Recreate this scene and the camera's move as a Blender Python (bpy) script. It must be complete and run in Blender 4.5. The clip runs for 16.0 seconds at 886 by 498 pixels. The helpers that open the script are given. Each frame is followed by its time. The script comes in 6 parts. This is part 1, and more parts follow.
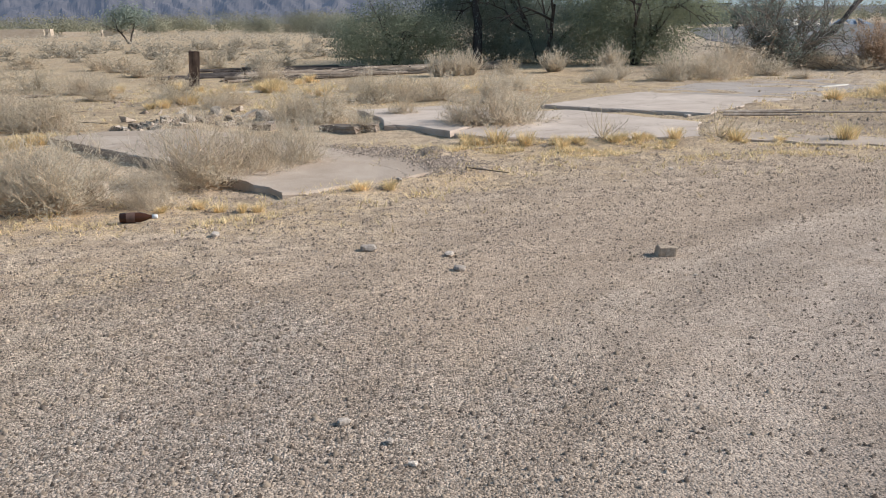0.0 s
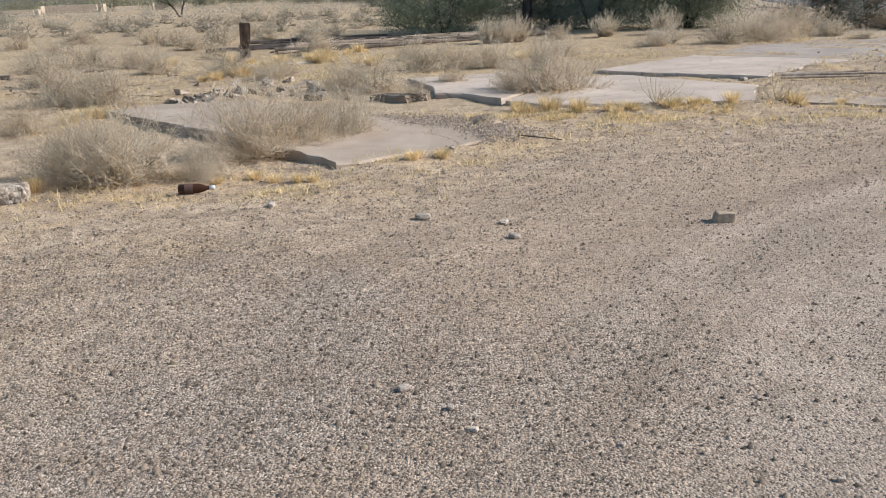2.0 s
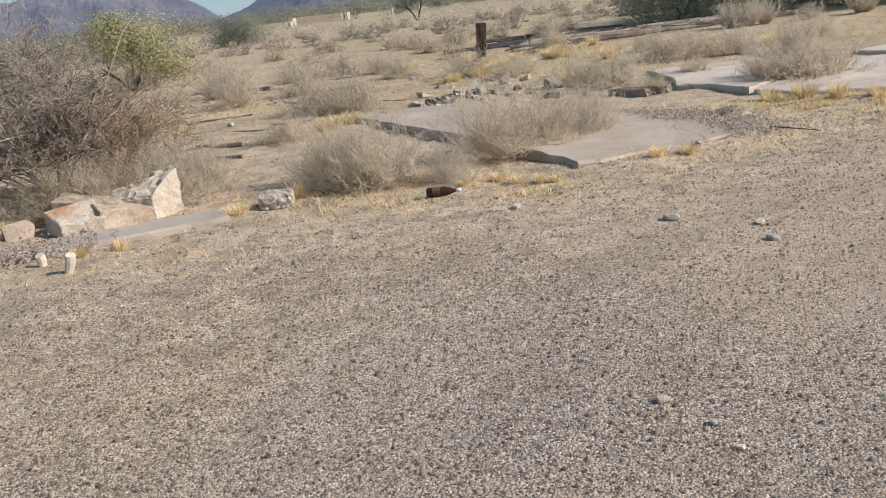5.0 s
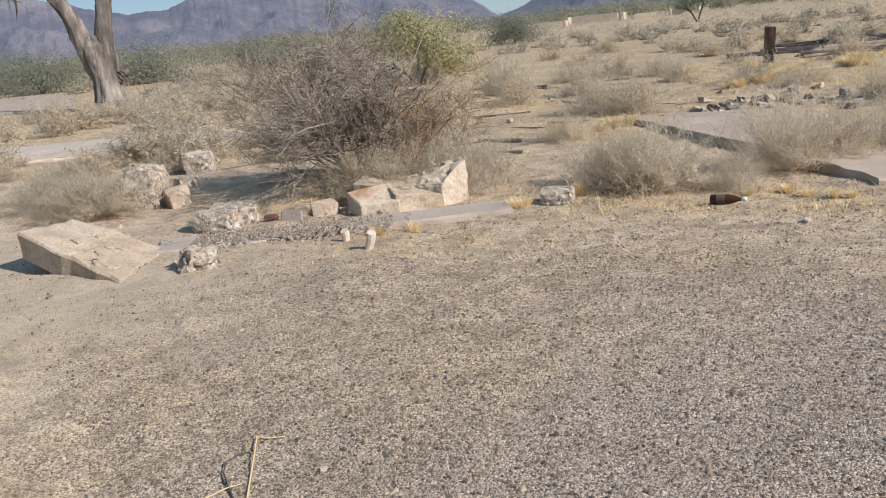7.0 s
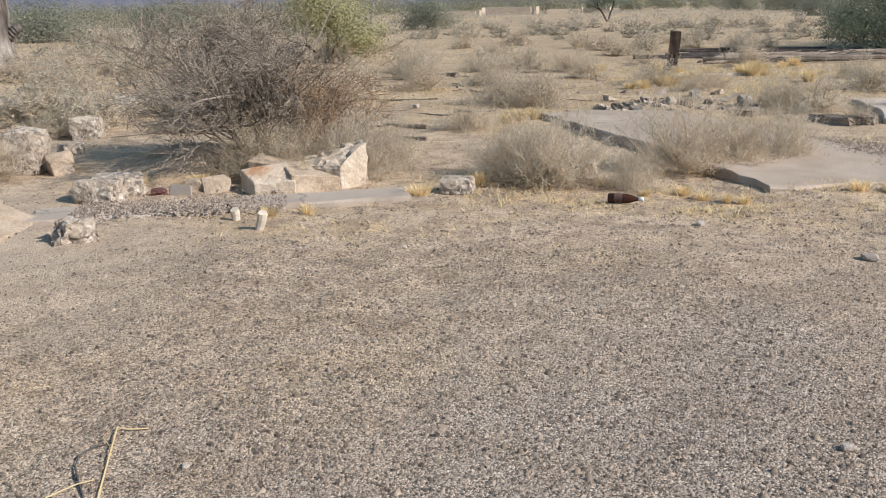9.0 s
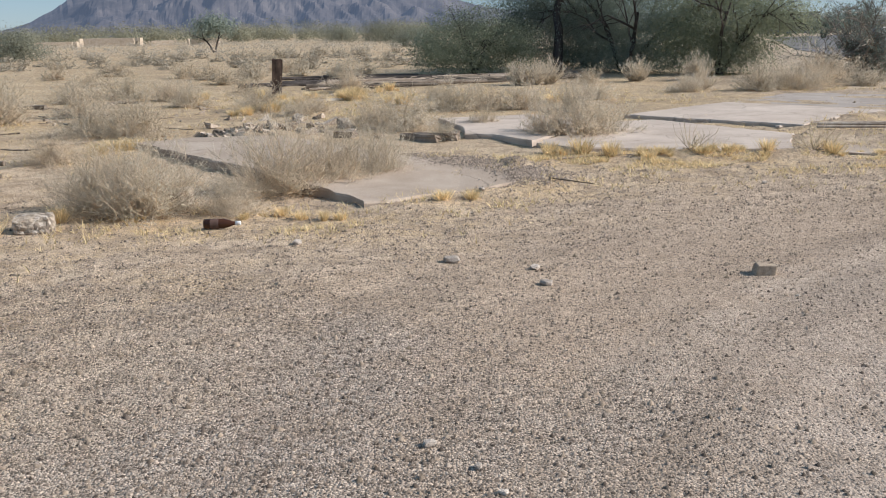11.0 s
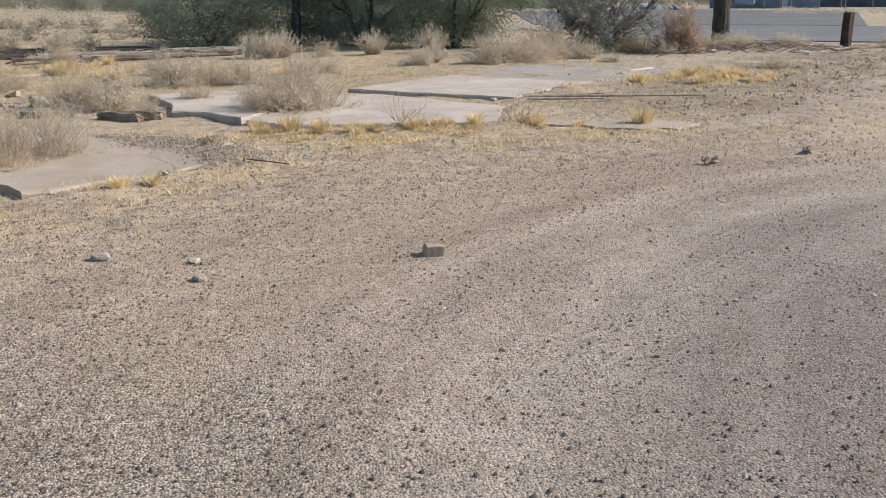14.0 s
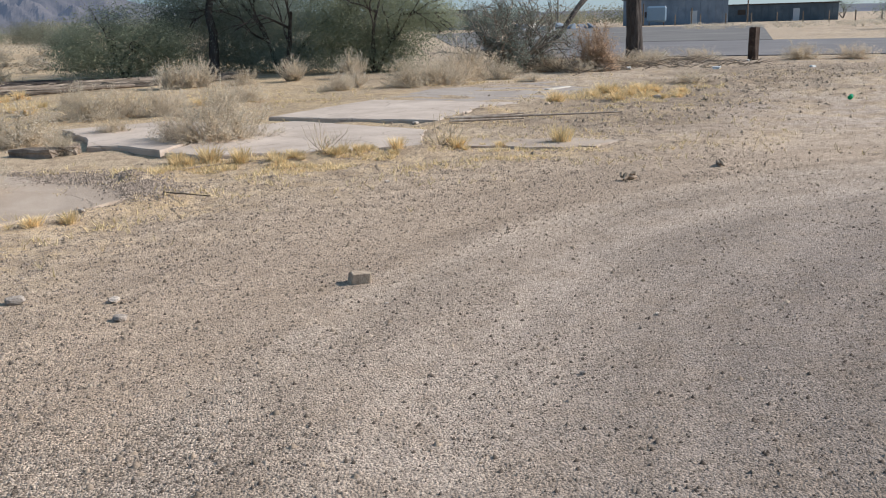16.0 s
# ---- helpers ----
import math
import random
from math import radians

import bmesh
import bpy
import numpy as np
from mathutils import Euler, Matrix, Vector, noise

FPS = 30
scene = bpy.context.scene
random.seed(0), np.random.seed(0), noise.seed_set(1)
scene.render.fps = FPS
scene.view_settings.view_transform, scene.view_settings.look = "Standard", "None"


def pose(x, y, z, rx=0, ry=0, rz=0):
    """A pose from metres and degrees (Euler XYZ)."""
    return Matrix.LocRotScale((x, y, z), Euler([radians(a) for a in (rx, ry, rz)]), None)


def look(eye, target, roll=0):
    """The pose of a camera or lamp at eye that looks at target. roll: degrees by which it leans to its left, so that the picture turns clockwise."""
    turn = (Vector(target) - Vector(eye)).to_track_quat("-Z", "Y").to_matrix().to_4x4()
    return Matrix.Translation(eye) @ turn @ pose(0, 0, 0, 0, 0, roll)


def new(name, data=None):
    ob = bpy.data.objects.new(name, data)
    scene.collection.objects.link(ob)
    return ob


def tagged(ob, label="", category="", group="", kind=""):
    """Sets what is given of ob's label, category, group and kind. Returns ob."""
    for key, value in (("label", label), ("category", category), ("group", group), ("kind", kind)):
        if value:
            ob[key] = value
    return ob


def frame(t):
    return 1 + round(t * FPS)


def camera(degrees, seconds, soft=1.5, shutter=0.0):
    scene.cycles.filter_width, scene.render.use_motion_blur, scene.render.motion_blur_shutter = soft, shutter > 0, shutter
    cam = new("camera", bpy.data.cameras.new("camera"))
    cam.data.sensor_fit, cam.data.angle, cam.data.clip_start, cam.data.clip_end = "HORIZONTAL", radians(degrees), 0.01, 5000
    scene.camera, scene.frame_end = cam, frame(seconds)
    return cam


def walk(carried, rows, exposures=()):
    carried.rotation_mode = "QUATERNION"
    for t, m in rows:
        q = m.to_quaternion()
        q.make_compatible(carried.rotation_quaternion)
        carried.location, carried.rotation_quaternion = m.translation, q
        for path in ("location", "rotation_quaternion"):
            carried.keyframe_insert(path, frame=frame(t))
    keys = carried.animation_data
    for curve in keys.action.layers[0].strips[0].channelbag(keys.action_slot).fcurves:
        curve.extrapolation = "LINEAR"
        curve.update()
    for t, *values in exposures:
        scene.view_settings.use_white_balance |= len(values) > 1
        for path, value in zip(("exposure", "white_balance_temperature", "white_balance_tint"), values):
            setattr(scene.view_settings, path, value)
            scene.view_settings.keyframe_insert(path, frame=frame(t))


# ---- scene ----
cam = camera(52.0, 16.0, soft=1.05)
PATH = [
    (0, (0.428, 0.897, 1.453), (0.501, 2.835, 0.965), -1.0),
    (0.5, (0.436, 0.905, 1.44), (0.514, 2.833, 0.914), -0.7),
    (1, (0.41, 0.9, 1.442), (0.422, 2.826, 0.901), -0.8),
    (1.5, (0.403, 0.891, 1.444), (0.391, 2.816, 0.9), -1.5),
    (2, (0.394, 0.889, 1.451), (0.356, 2.811, 0.9), -2.3),
    (2.5, (0.386, 0.905, 1.447), (0.341, 2.826, 0.894), -2.3),
    (3, (0.361, 0.92, 1.446), (0.265, 2.84, 0.895), -3.4),
    (3.2, (0.339, 0.948, 1.442), (0.247, 2.866, 0.884), -3.0),
    (5.3, (0.295, 0.864, 1.516), (-0.31, 2.699, 1.0), -6.7),
    (5.5, (0.275, 0.835, 1.514), (-0.362, 2.662, 1.006), -6.4),
    (6, (0.226, 0.77, 1.527), (-0.506, 2.56, 1.018), -5.3),
    (6.5, (0.206, 0.701, 1.545), (-0.672, 2.431, 1.055), -5.4),
    (7, (0.217, 0.653, 1.557), (-0.829, 2.291, 1.086), -5.7),
    (7.5, (0.207, 0.66, 1.551), (-0.833, 2.301, 1.078), -4.8),
    (8, (0.183, 0.712, 1.539), (-0.84, 2.364, 1.066), -3.9),
    (8.2, (0.183, 0.736, 1.533), (-0.83, 2.393, 1.058), -3.8),
    (10.3, (0.229, 0.968, 1.529), (-0.209, 2.855, 1.033), -1.1),
    (10.5, (0.293, 0.99, 1.497), (-0.091, 2.895, 1.026), -2.8),
    (11, (0.361, 1.053, 1.438), (0.272, 2.996, 0.971), -1.0),
    (11.5, (0.449, 1.022, 1.457), (0.452, 2.964, 0.977), -1.1),
    (11.7, (0.497, 1.032, 1.454), (0.51, 2.977, 0.99), -1.3),
    (12, (0.569, 1.046, 1.449), (0.654, 2.99, 0.985), -2.6),
    (12.3, (0.645, 1.143, 1.433), (0.827, 3.077, 0.956), -1.3),
    (12.5, (0.696, 1.208, 1.422), (0.933, 3.133, 0.932), -0.4),
    (12.7, (0.731, 1.243, 1.419), (1.041, 3.155, 0.921), 0.2),
    (13, (0.783, 1.295, 1.414), (1.057, 3.205, 0.889), -2.5),
    (13.2, (0.843, 1.313, 1.42), (1.054, 3.231, 0.893), -2.4),
    (13.5, (0.934, 1.34, 1.43), (1.18, 3.256, 0.914), 0.0),
    (13.7, (0.958, 1.358, 1.427), (1.268, 3.262, 0.901), -0.4),
    (14, (0.994, 1.384, 1.423), (1.408, 3.268, 0.895), -0.2),
    (14.5, (1.021, 1.391, 1.429), (1.525, 3.246, 0.876), -0.4),
    (15, (1.04, 1.382, 1.423), (1.606, 3.22, 0.876), -0.7),
    (15.5, (1.027, 1.383, 1.429), (1.592, 3.221, 0.879), -1.4),
    (16, (1.018, 1.37, 1.446), (1.585, 3.226, 0.962), -1.6),
]
EXPOSURE = 0.520
walk(cam, [(t, look(eye, to, roll)) for t, eye, to, roll in PATH], [(0, EXPOSURE)])

# ---------------------------------------------------------------- world and sun
SUN_AZ, SUN_EL = 94.0, 34.0
world = bpy.data.worlds.new("desert_sky")
scene.world = world
world.use_nodes = True
wn = world.node_tree
sky = wn.nodes.new("ShaderNodeTexSky")
sky.sky_type, sky.sun_disc = "NISHITA", False
sky.sun_elevation, sky.sun_rotation = radians(SUN_EL), radians(SUN_AZ)
sky.altitude, sky.dust_density, sky.air_density, sky.ozone_density = 900, 0.1, 0.9, 1.6
bg = wn.nodes["Background"]
haze = wn.nodes.new("ShaderNodeMix")
haze.data_type = "RGBA"
haze.inputs[0].default_value, haze.inputs[7].default_value = 0.65, (1.9, 3.3, 5.0, 1)
wn.links.new(sky.outputs["Color"], haze.inputs[6])
wn.links.new(haze.outputs[2], bg.inputs["Color"])
bg.inputs["Strength"].default_value = 0.075
sun_data = bpy.data.lights.new("sun", "SUN")
sun_data.energy, sun_data.angle, sun_data.color = 4.1, radians(0.55), (1.0, 0.945, 0.90)
sun = new("sun", sun_data)
to_sun = Vector((math.sin(radians(SUN_AZ)) * math.cos(radians(SUN_EL)), math.cos(radians(SUN_AZ)) * math.cos(radians(SUN_EL)), math.sin(radians(SUN_EL))))
sun.matrix_world = look(to_sun * 50, (0, 0, 0))

# ---------------------------------------------------------------- materials


class Nodes:
    """A small wrapper that wires shader nodes."""

    def __init__(self, name):
        self.m = bpy.data.materials.new(name)
        self.m.use_nodes = True
        self.t = self.m.node_tree
        self.b = self.t.nodes["Principled BSDF"]
        self.b.inputs["Specular IOR Level"].default_value = 0.25

    def add(self, kind, **values):
        n = self.t.nodes.new(kind)
        for k, v in values.items():
            n.inputs[k].default_value = v
        return n

    def link(self, a, b):
        self.t.links.new(a, b)

    def where(self, world_space=False):
        if world_space:
            return self.add("ShaderNodeNewGeometry").outputs["Position"]
        return self.add("ShaderNodeTexCoord").outputs["Object"]

    def noise(self, vec, scale, detail=5.0, rough=0.6, dist=0.0):
        n = self.add("ShaderNodeTexNoise", Scale=scale, Detail=detail, Roughness=rough, Distortion=dist)
        self.link(vec, n.inputs["Vector"])
        return n.outputs["Fac"]

    def cells(self, vec, scale, feature="F1", rnd=1.0):
        n = self.add("ShaderNodeTexVoronoi", Scale=scale, Randomness=rnd)
        n.feature = feature
        self.link(vec, n.inputs["Vector"])
        return n

    def ramp(self, fac, stops):
        n = self.t.nodes.new("ShaderNodeValToRGB")
        r = n.color_ramp
        while len(r.elements) < len(stops):
            r.elements.new(0.5)
        for e, (p, c) in zip(r.elements, stops):
            e.position = p
            e.color = (*c, 1) if not isinstance(c, (int, float)) else (c, c, c, 1)
        self.link(fac, n.inputs["Fac"])
        return n.outputs["Color"]

    def mix(self, fac, a, b, mode="MIX"):
        n = self.t.nodes.new("ShaderNodeMix")
        n.data_type, n.blend_type = "RGBA", mode
        for sock, v in ((n.inputs[0], fac), (n.inputs[6], a), (n.inputs[7], b)):
            if isinstance(v, (int, float)):
                sock.default_value = v if sock == n.inputs[0] else (v, v, v, 1)
            elif isinstance(v, tuple):
                sock.default_value = (*v, 1)
            else:
                self.link(v, sock)
        return n.outputs[2]

    def math(self, op, a, b=0.0, c=0.0):
        n = self.t.nodes.new("ShaderNodeMath")
        n.operation = op
        for sock, v in zip(n.inputs, (a, b, c)):
            if isinstance(v, (int, float)):
                sock.default_value = v
            else:
                self.link(v, sock)
        return n.outputs[0]

    def bump(self, height, strength, distance):
        n = self.add("ShaderNodeBump", Strength=strength, Distance=distance)
        self.link(height, n.inputs["Height"])
        self.link(n.outputs["Normal"], self.b.inputs["Normal"])

    def done(self, colour, rough=0.9):
        self.link(colour, self.b.inputs["Base Color"])
        self.b.inputs["Roughness"].default_value = rough
        return self.m


def mottled(name, low, mid, high, scale=4.0, fine=40.0, rough=0.9, bump=0.5, depth=0.01, island=0.0, spec=0.25, piece=0.0, stretch=1.0):
    """Colour that wanders between three tones at two scales, with relief."""
    k = Nodes(name)
    k.b.inputs["Specular IOR Level"].default_value = spec
    v = k.where()
    if stretch != 1.0:
        mp = k.add("ShaderNodeMapping", Scale=(1, 1, stretch))
        k.link(v, mp.inputs["Vector"])
        v = mp.outputs[0]
    big = k.noise(v, scale)
    small = k.noise(v, fine, 6, 0.7)
    col = k.ramp(big, [(0.3, low), (0.5, mid), (0.7, high)])
    col = k.mix(0.75, col, k.ramp(small, [(0.25, 0.45), (0.5, 0.95), (0.75, 1.3)]), "MULTIPLY")
    if island:
        r = k.add("ShaderNodeNewGeometry").outputs["Random Per Island"]
        col = k.mix(1.0, col, k.ramp(r, [(0.0, 1.0 - island), (1.0, 1.0 + island)]), "MULTIPLY")
    if piece:
        r = k.add("ShaderNodeObjectInfo").outputs["Random"]
        col = k.mix(1.0, col, k.ramp(r, [(0.0, 1.0 - piece), (1.0, 1.0 + piece)]), "MULTIPLY")
    k.bump(k.mix(0.5, small, big), bump, depth)
    return k.done(col, rough)


def foliage(name, low, high, through_light=0.35, island=0.3, tint=0.12):
    """Thin leaves and twigs: matt, a little light passes through."""
    k = Nodes(name)
    r = k.add("ShaderNodeNewGeometry").outputs["Random Per Island"]
    o = k.add("ShaderNodeObjectInfo").outputs["Random"]
    col = k.mix(k.noise(k.where(), 2.5, 3), low, high)
    col = k.mix(1.0, col, k.ramp(r, [(0.0, 1 - island), (1.0, 1 + island)]), "MULTIPLY")
    col = k.mix(1.0, col, k.ramp(o, [(0.0, (1 - tint, 1 - tint, 1 - tint * 1.3)), (1.0, (1 + tint, 1 + tint, 1 + tint))]), "MULTIPLY")
    k.done(col, 0.8)
    out = k.t.nodes["Material Output"]
    tr = k.t.nodes.new("ShaderNodeBsdfTranslucent")
    k.link(col, tr.inputs["Color"])
    mx = k.add("ShaderNodeMixShader", Fac=through_light)
    k.link(k.b.outputs[0], mx.inputs[1])
    k.link(tr.outputs[0], mx.inputs[2])
    k.link(mx.outputs[0], out.inputs["Surface"])
    return k.m


def ground_material():
    k = Nodes("desert_gravel_soil")
    v = k.where(True)
    sep = k.t.nodes.new("ShaderNodeSeparateXYZ")
    k.link(v, sep.inputs[0])
    px, py = sep.outputs[0], sep.outputs[1]

    def split(cells):
        n = k.t.nodes.new("ShaderNodeSeparateColor")
        k.link(cells.outputs["Color"], n.inputs[0])
        return n.outputs

    def patch(cx, cy, rx, ry, push):
        """1 inside a soft blot, 0 outside."""
        ex, ey = k.math("DIVIDE", k.math("SUBTRACT", px, cx), rx), k.math("DIVIDE", k.math("SUBTRACT", py, cy), ry)
        e = k.math("SQRT", k.math("ADD", k.math("MULTIPLY", ex, ex), k.math("MULTIPLY", ey, ey)))
        return k.ramp(k.math("ADD", e, k.math("MULTIPLY", push, 0.45)), [(0.55, 1.0), (1.0, 0.0)])

    patches = k.noise(v, 0.55, 5, 0.62)
    broad = k.noise(v, 0.12, 4, 0.6)
    wob = k.math("MULTIPLY", k.math("SUBTRACT", patches, 0.5), 3.0)
    ripple = k.math("MULTIPLY", k.math("SUBTRACT", k.noise(v, 1.6, 5, 0.65), 0.5), 1.5)
    # the lane turns about a point beside the camera: wheel tracks are arcs round it
    dx, dy = k.math("SUBTRACT", px, 7.5), k.math("SUBTRACT", py, 1.0)
    rad = k.math("SQRT", k.math("ADD", k.math("MULTIPLY", dx, dx), k.math("MULTIPLY", dy, dy)))
    comb = k.t.nodes.new("ShaderNodeCombineXYZ")
    k.link(k.math("MULTIPLY", rad, 3.4), comb.inputs[0])
    k.link(k.math("MULTIPLY", k.math("ARCTAN2", dy, dx), 2.2), comb.inputs[1])
    tracks = k.noise(comb.outputs[0], 1.0, 4, 0.6)
    radw = k.math("ADD", rad, k.math("ADD", k.math("MULTIPLY", wob, 0.22), k.math("MULTIPLY", ripple, 0.45)))
    lane_col = k.ramp(k.math("DIVIDE", radw, 14.0), [(0.20, (0.255, 0.207, 0.173)), (0.38, (0.280, 0.227, 0.189)), (0.44, (0.350, 0.281, 0.226)), (0.472, (0.440, 0.352, 0.280)), (0.500, (0.400, 0.314, 0.242)), (0.528, (0.445, 0.352, 0.272)), (0.560, (0.432, 0.328, 0.240)), (0.66, (0.468, 0.356, 0.260)), (0.80, (0.510, 0.396, 0.290))])
    lane_col = k.mix(1.0, lane_col, k.ramp(tracks, [(0.32, 0.80), (0.5, 1.0), (0.68, 1.18)]), "MULTIPLY")
    # a bed of grey gravel beside the camera, on the outer side of the lane
    lane_col = k.mix(k.math("MULTIPLY", patch(-1.6, 4.3, 2.4, 1.9, k.math("ADD", wob, ripple)), 0.7), lane_col, k.ramp(tracks, [(0.35, (0.382, 0.320, 0.268)), (0.65, (0.475, 0.402, 0.338))]))
    lane = k.ramp(k.math("DIVIDE", k.math("ADD", rad, k.math("MULTIPLY", wob, 0.8)), 20.0), [(0.42, 1.0), (0.53, 0.0)])
    sand = k.ramp(k.mix(0.5, patches, k.noise(v, 2.4, 5, 0.65)), [(0.32, (0.42, 0.320, 0.230)), (0.5, (0.54, 0.414, 0.296)), (0.68, (0.63, 0.495, 0.360))])
    far_sand = k.ramp(k.mix(0.5, broad, patches), [(0.35, (0.365, 0.272, 0.180)), (0.5, (0.490, 0.372, 0.242)), (0.66, (0.595, 0.460, 0.300))])
    dist = k.ramp(k.math("DIVIDE", py, 40.0), [(0.2, 0.0), (0.42, 1.0)])
    # greyer earth towards the road
    grey = k.ramp(k.math("DIVIDE", px, 20.0), [(0.22, (1.0, 1.0, 1.0)), (0.5, (0.98, 1.02, 1.17))])
    verge = k.mix(1.0, k.mix(dist, sand, far_sand), grey, "MULTIPLY")
    col = k.mix(lane, verge, lane_col)
    off = k.math("SUBTRACT", 1.0, lane)
    # straw litter on the verge, in torn patches
    fibre = k.noise(v, 26.0, 5, 0.75, 1.5)
    straw = k.math("MULTIPLY", k.ramp(k.noise(v, 0.9, 5, 0.6), [(0.47, 0.0), (0.62, 1.0)]), k.ramp(fibre, [(0.42, 0.0), (0.58, 1.0)]))
    straw = k.math("MULTIPLY", straw, k.math("MULTIPLY", off, 0.7))
    beds = 0.0
    for cx, cy, rx, ry in ((1.9, 11.0, 1.9, 0.75), (0.9, 9.2, 0.9, 0.4), (-1.5, 7.9, 1.9, 0.55), (-3.7, 6.3, 1.1, 0.5), (9.4, 16.6, 1.4, 0.9), (-4.3, 12.6, 0.9, 1.1), (4.9, 10.7, 0.9, 0.5)):
        beds = k.math("MAXIMUM", beds, patch(cx, cy, rx * 1.25, ry * 1.25, k.math("ADD", wob, ripple)))
    litter = k.math("MULTIPLY", k.math("MULTIPLY", beds, k.ramp(k.noise(v, 3.3, 5, 0.7), [(0.40, 0.15), (0.60, 1.0)])), k.ramp(fibre, [(0.40, 0.1), (0.58, 1.0)]))
    straw = k.math("MAXIMUM", straw, litter)
    col = k.mix(k.math("MULTIPLY", straw, 0.8), col, (0.66, 0.46, 0.225))
    # crumbled dark soil off the lane
    soil = k.math("MULTIPLY", k.ramp(k.noise(v, 3.2, 7, 0.75), [(0.47, 0.0), (0.60, 1.0)]), k.math("SUBTRACT", 1.0, k.math("MULTIPLY", lane, 0.6)))
    col = k.mix(k.math("MULTIPLY", soil, 0.6), col, (0.245, 0.173, 0.112))
    # churned brown earth from the slabs to the road
    churn = 0.0
    for cx, cy, rx, ry in ((7.2, 13.6, 2.2, 1.7), (9.6, 15.8, 2.6, 1.9), (12.6, 18.4, 3.2, 2.4), (16.5, 21.8, 4.2, 3.0)):
        churn = k.math("MAXIMUM", churn, patch(cx, cy, rx, ry, k.math("ADD", wob, ripple)))
    torn = k.ramp(k.noise(v, 2.2, 7, 0.72), [(0.40, 0.1), (0.56, 1.0)])
    col = k.mix(k.math("MULTIPLY", k.math("MULTIPLY", churn, torn), 0.75), col, (0.225, 0.168, 0.118))
    # pale dust by the tipped slab, with few pebbles
    dust = patch(-7.0, 4.2, 4.2, 2.6, wob)
    col = k.mix(k.math("MULTIPLY", dust, 0.75), col, (0.475, 0.380, 0.285))
    # loose pebbles: fine grit, gravel, and sparse dark stones
    c1, c2, c3 = k.cells(v, 190.0), k.cells(v, 92.0), k.cells(v, 46.0)
    g1, g2, g3 = split(c1), split(c2), split(c3)
    tone1 = k.ramp(g1[0], [(0.0, 0.48), (0.25, 0.78), (0.5, 1.04), (0.85, 1.18), (1.0, 1.32)])
    tone2 = k.ramp(g2[0], [(0.0, 0.28), (0.24, 0.62), (0.45, 1.06), (0.85, 1.18), (1.0, 1.38)])
    few = k.math("SUBTRACT", 1.0, k.math("MULTIPLY", dust, 0.55))
    bed = patch(-1.7, 4.3, 3.2, 2.6, k.math("ADD", wob, ripple))
    dens = k.math("MULTIPLY", k.math("MULTIPLY", few, k.math("ADD", 0.62, k.math("MULTIPLY", bed, 0.6))), k.ramp(k.noise(v, 1.3, 4), [(0.35, 0.75), (0.6, 1.0)]))
    col = k.mix(dens, col, tone1, "MULTIPLY")
    col = k.mix(dens, col, tone2, "MULTIPLY")
    dark_here = k.ramp(k.noise(v, 2.1, 4, 0.6), [(0.36, 0.35), (0.6, 1.0)])
    speck = k.math("MULTIPLY", k.math("MULTIPLY", k.ramp(g3[0], [(0.64, 0.0), (0.68, 1.0)]), k.ramp(c3.outputs["Distance"], [(0.20, 1.0), (0.34, 0.0)])), k.math("MULTIPLY", k.math("MULTIPLY", few, dark_here), k.math("ADD", 0.75, k.math("MULTIPLY", bed, 0.25))))
    col = k.mix(k.math("MULTIPLY", speck, 0.85), col, k.mix(g3[1], (0.10, 0.080, 0.065), (0.25, 0.205, 0.165)))
    blot = k.ramp(k.noise(v, 7.0, 7, 0.78), [(0.28, 0.60), (0.5, 0.98), (0.74, 1.22)])
    col = k.mix(0.5, col, blot, "MULTIPLY")
    h = k.math("ADD", k.math("MULTIPLY", k.math("SUBTRACT", 0.6, c1.outputs["Distance"]), 0.5), k.math("MULTIPLY", k.math("SUBTRACT", 0.6, c2.outputs["Distance"]), 1.3))
    h = k.math("MULTIPLY", h, k.math("ADD", 0.6, k.math("MULTIPLY", bed, 0.4)))
    h = k.math("ADD", h, k.math("MULTIPLY", speck, 1.2))
    h = k.math("ADD", h, k.math("MULTIPLY", k.noise(v, 7.0, 7, 0.75), 1.7))
    k.bump(h, 0.75, 0.010)
    return k.done(col, 0.95)


def concrete_material(name, low, mid, high):
    """Weathered slab: dust, stains, hairline cracks and pits."""
    k = Nodes(name)
    v = k.where(True)
    st = k.noise(v, 1.1, 6, 0.65, 0.6)
    gr = k.noise(v, 90.0, 4, 0.7)
    col = k.ramp(st, [(0.3, low), (0.5, mid), (0.68, high)])
    col = k.mix(0.6, col, k.ramp(gr, [(0.25, 0.65), (0.5, 1.0), (0.8, 1.2)]), "MULTIPLY")
    warp = k.t.nodes.new("ShaderNodeVectorMath")
    warp.operation = "MULTIPLY_ADD"
    nz = k.add("ShaderNodeTexNoise", Scale=2.0, Detail=5.0)
    k.link(v, nz.inputs["Vector"])
    k.link(nz.outputs["Color"], warp.inputs[0])
    warp.inputs[1].default_value = (0.5, 0.5, 0.5)
    k.link(v, warp.inputs[2])
    cr = k.cells(warp.outputs[0], 0.55, "DISTANCE_TO_EDGE").outputs["Distance"]
    crack = k.ramp(cr, [(0.0, 0.0), (0.008, 1.0)])
    col = k.mix(1.0, col, k.ramp(cr, [(0.0, 0.62), (0.008, 1.0)]), "MULTIPLY")
    k.bump(k.math("ADD", k.math("MULTIPLY", crack, 1.0), k.math("MULTIPLY", gr, 0.6)), 0.5, 0.006)
    return k.done(col, 0.92)


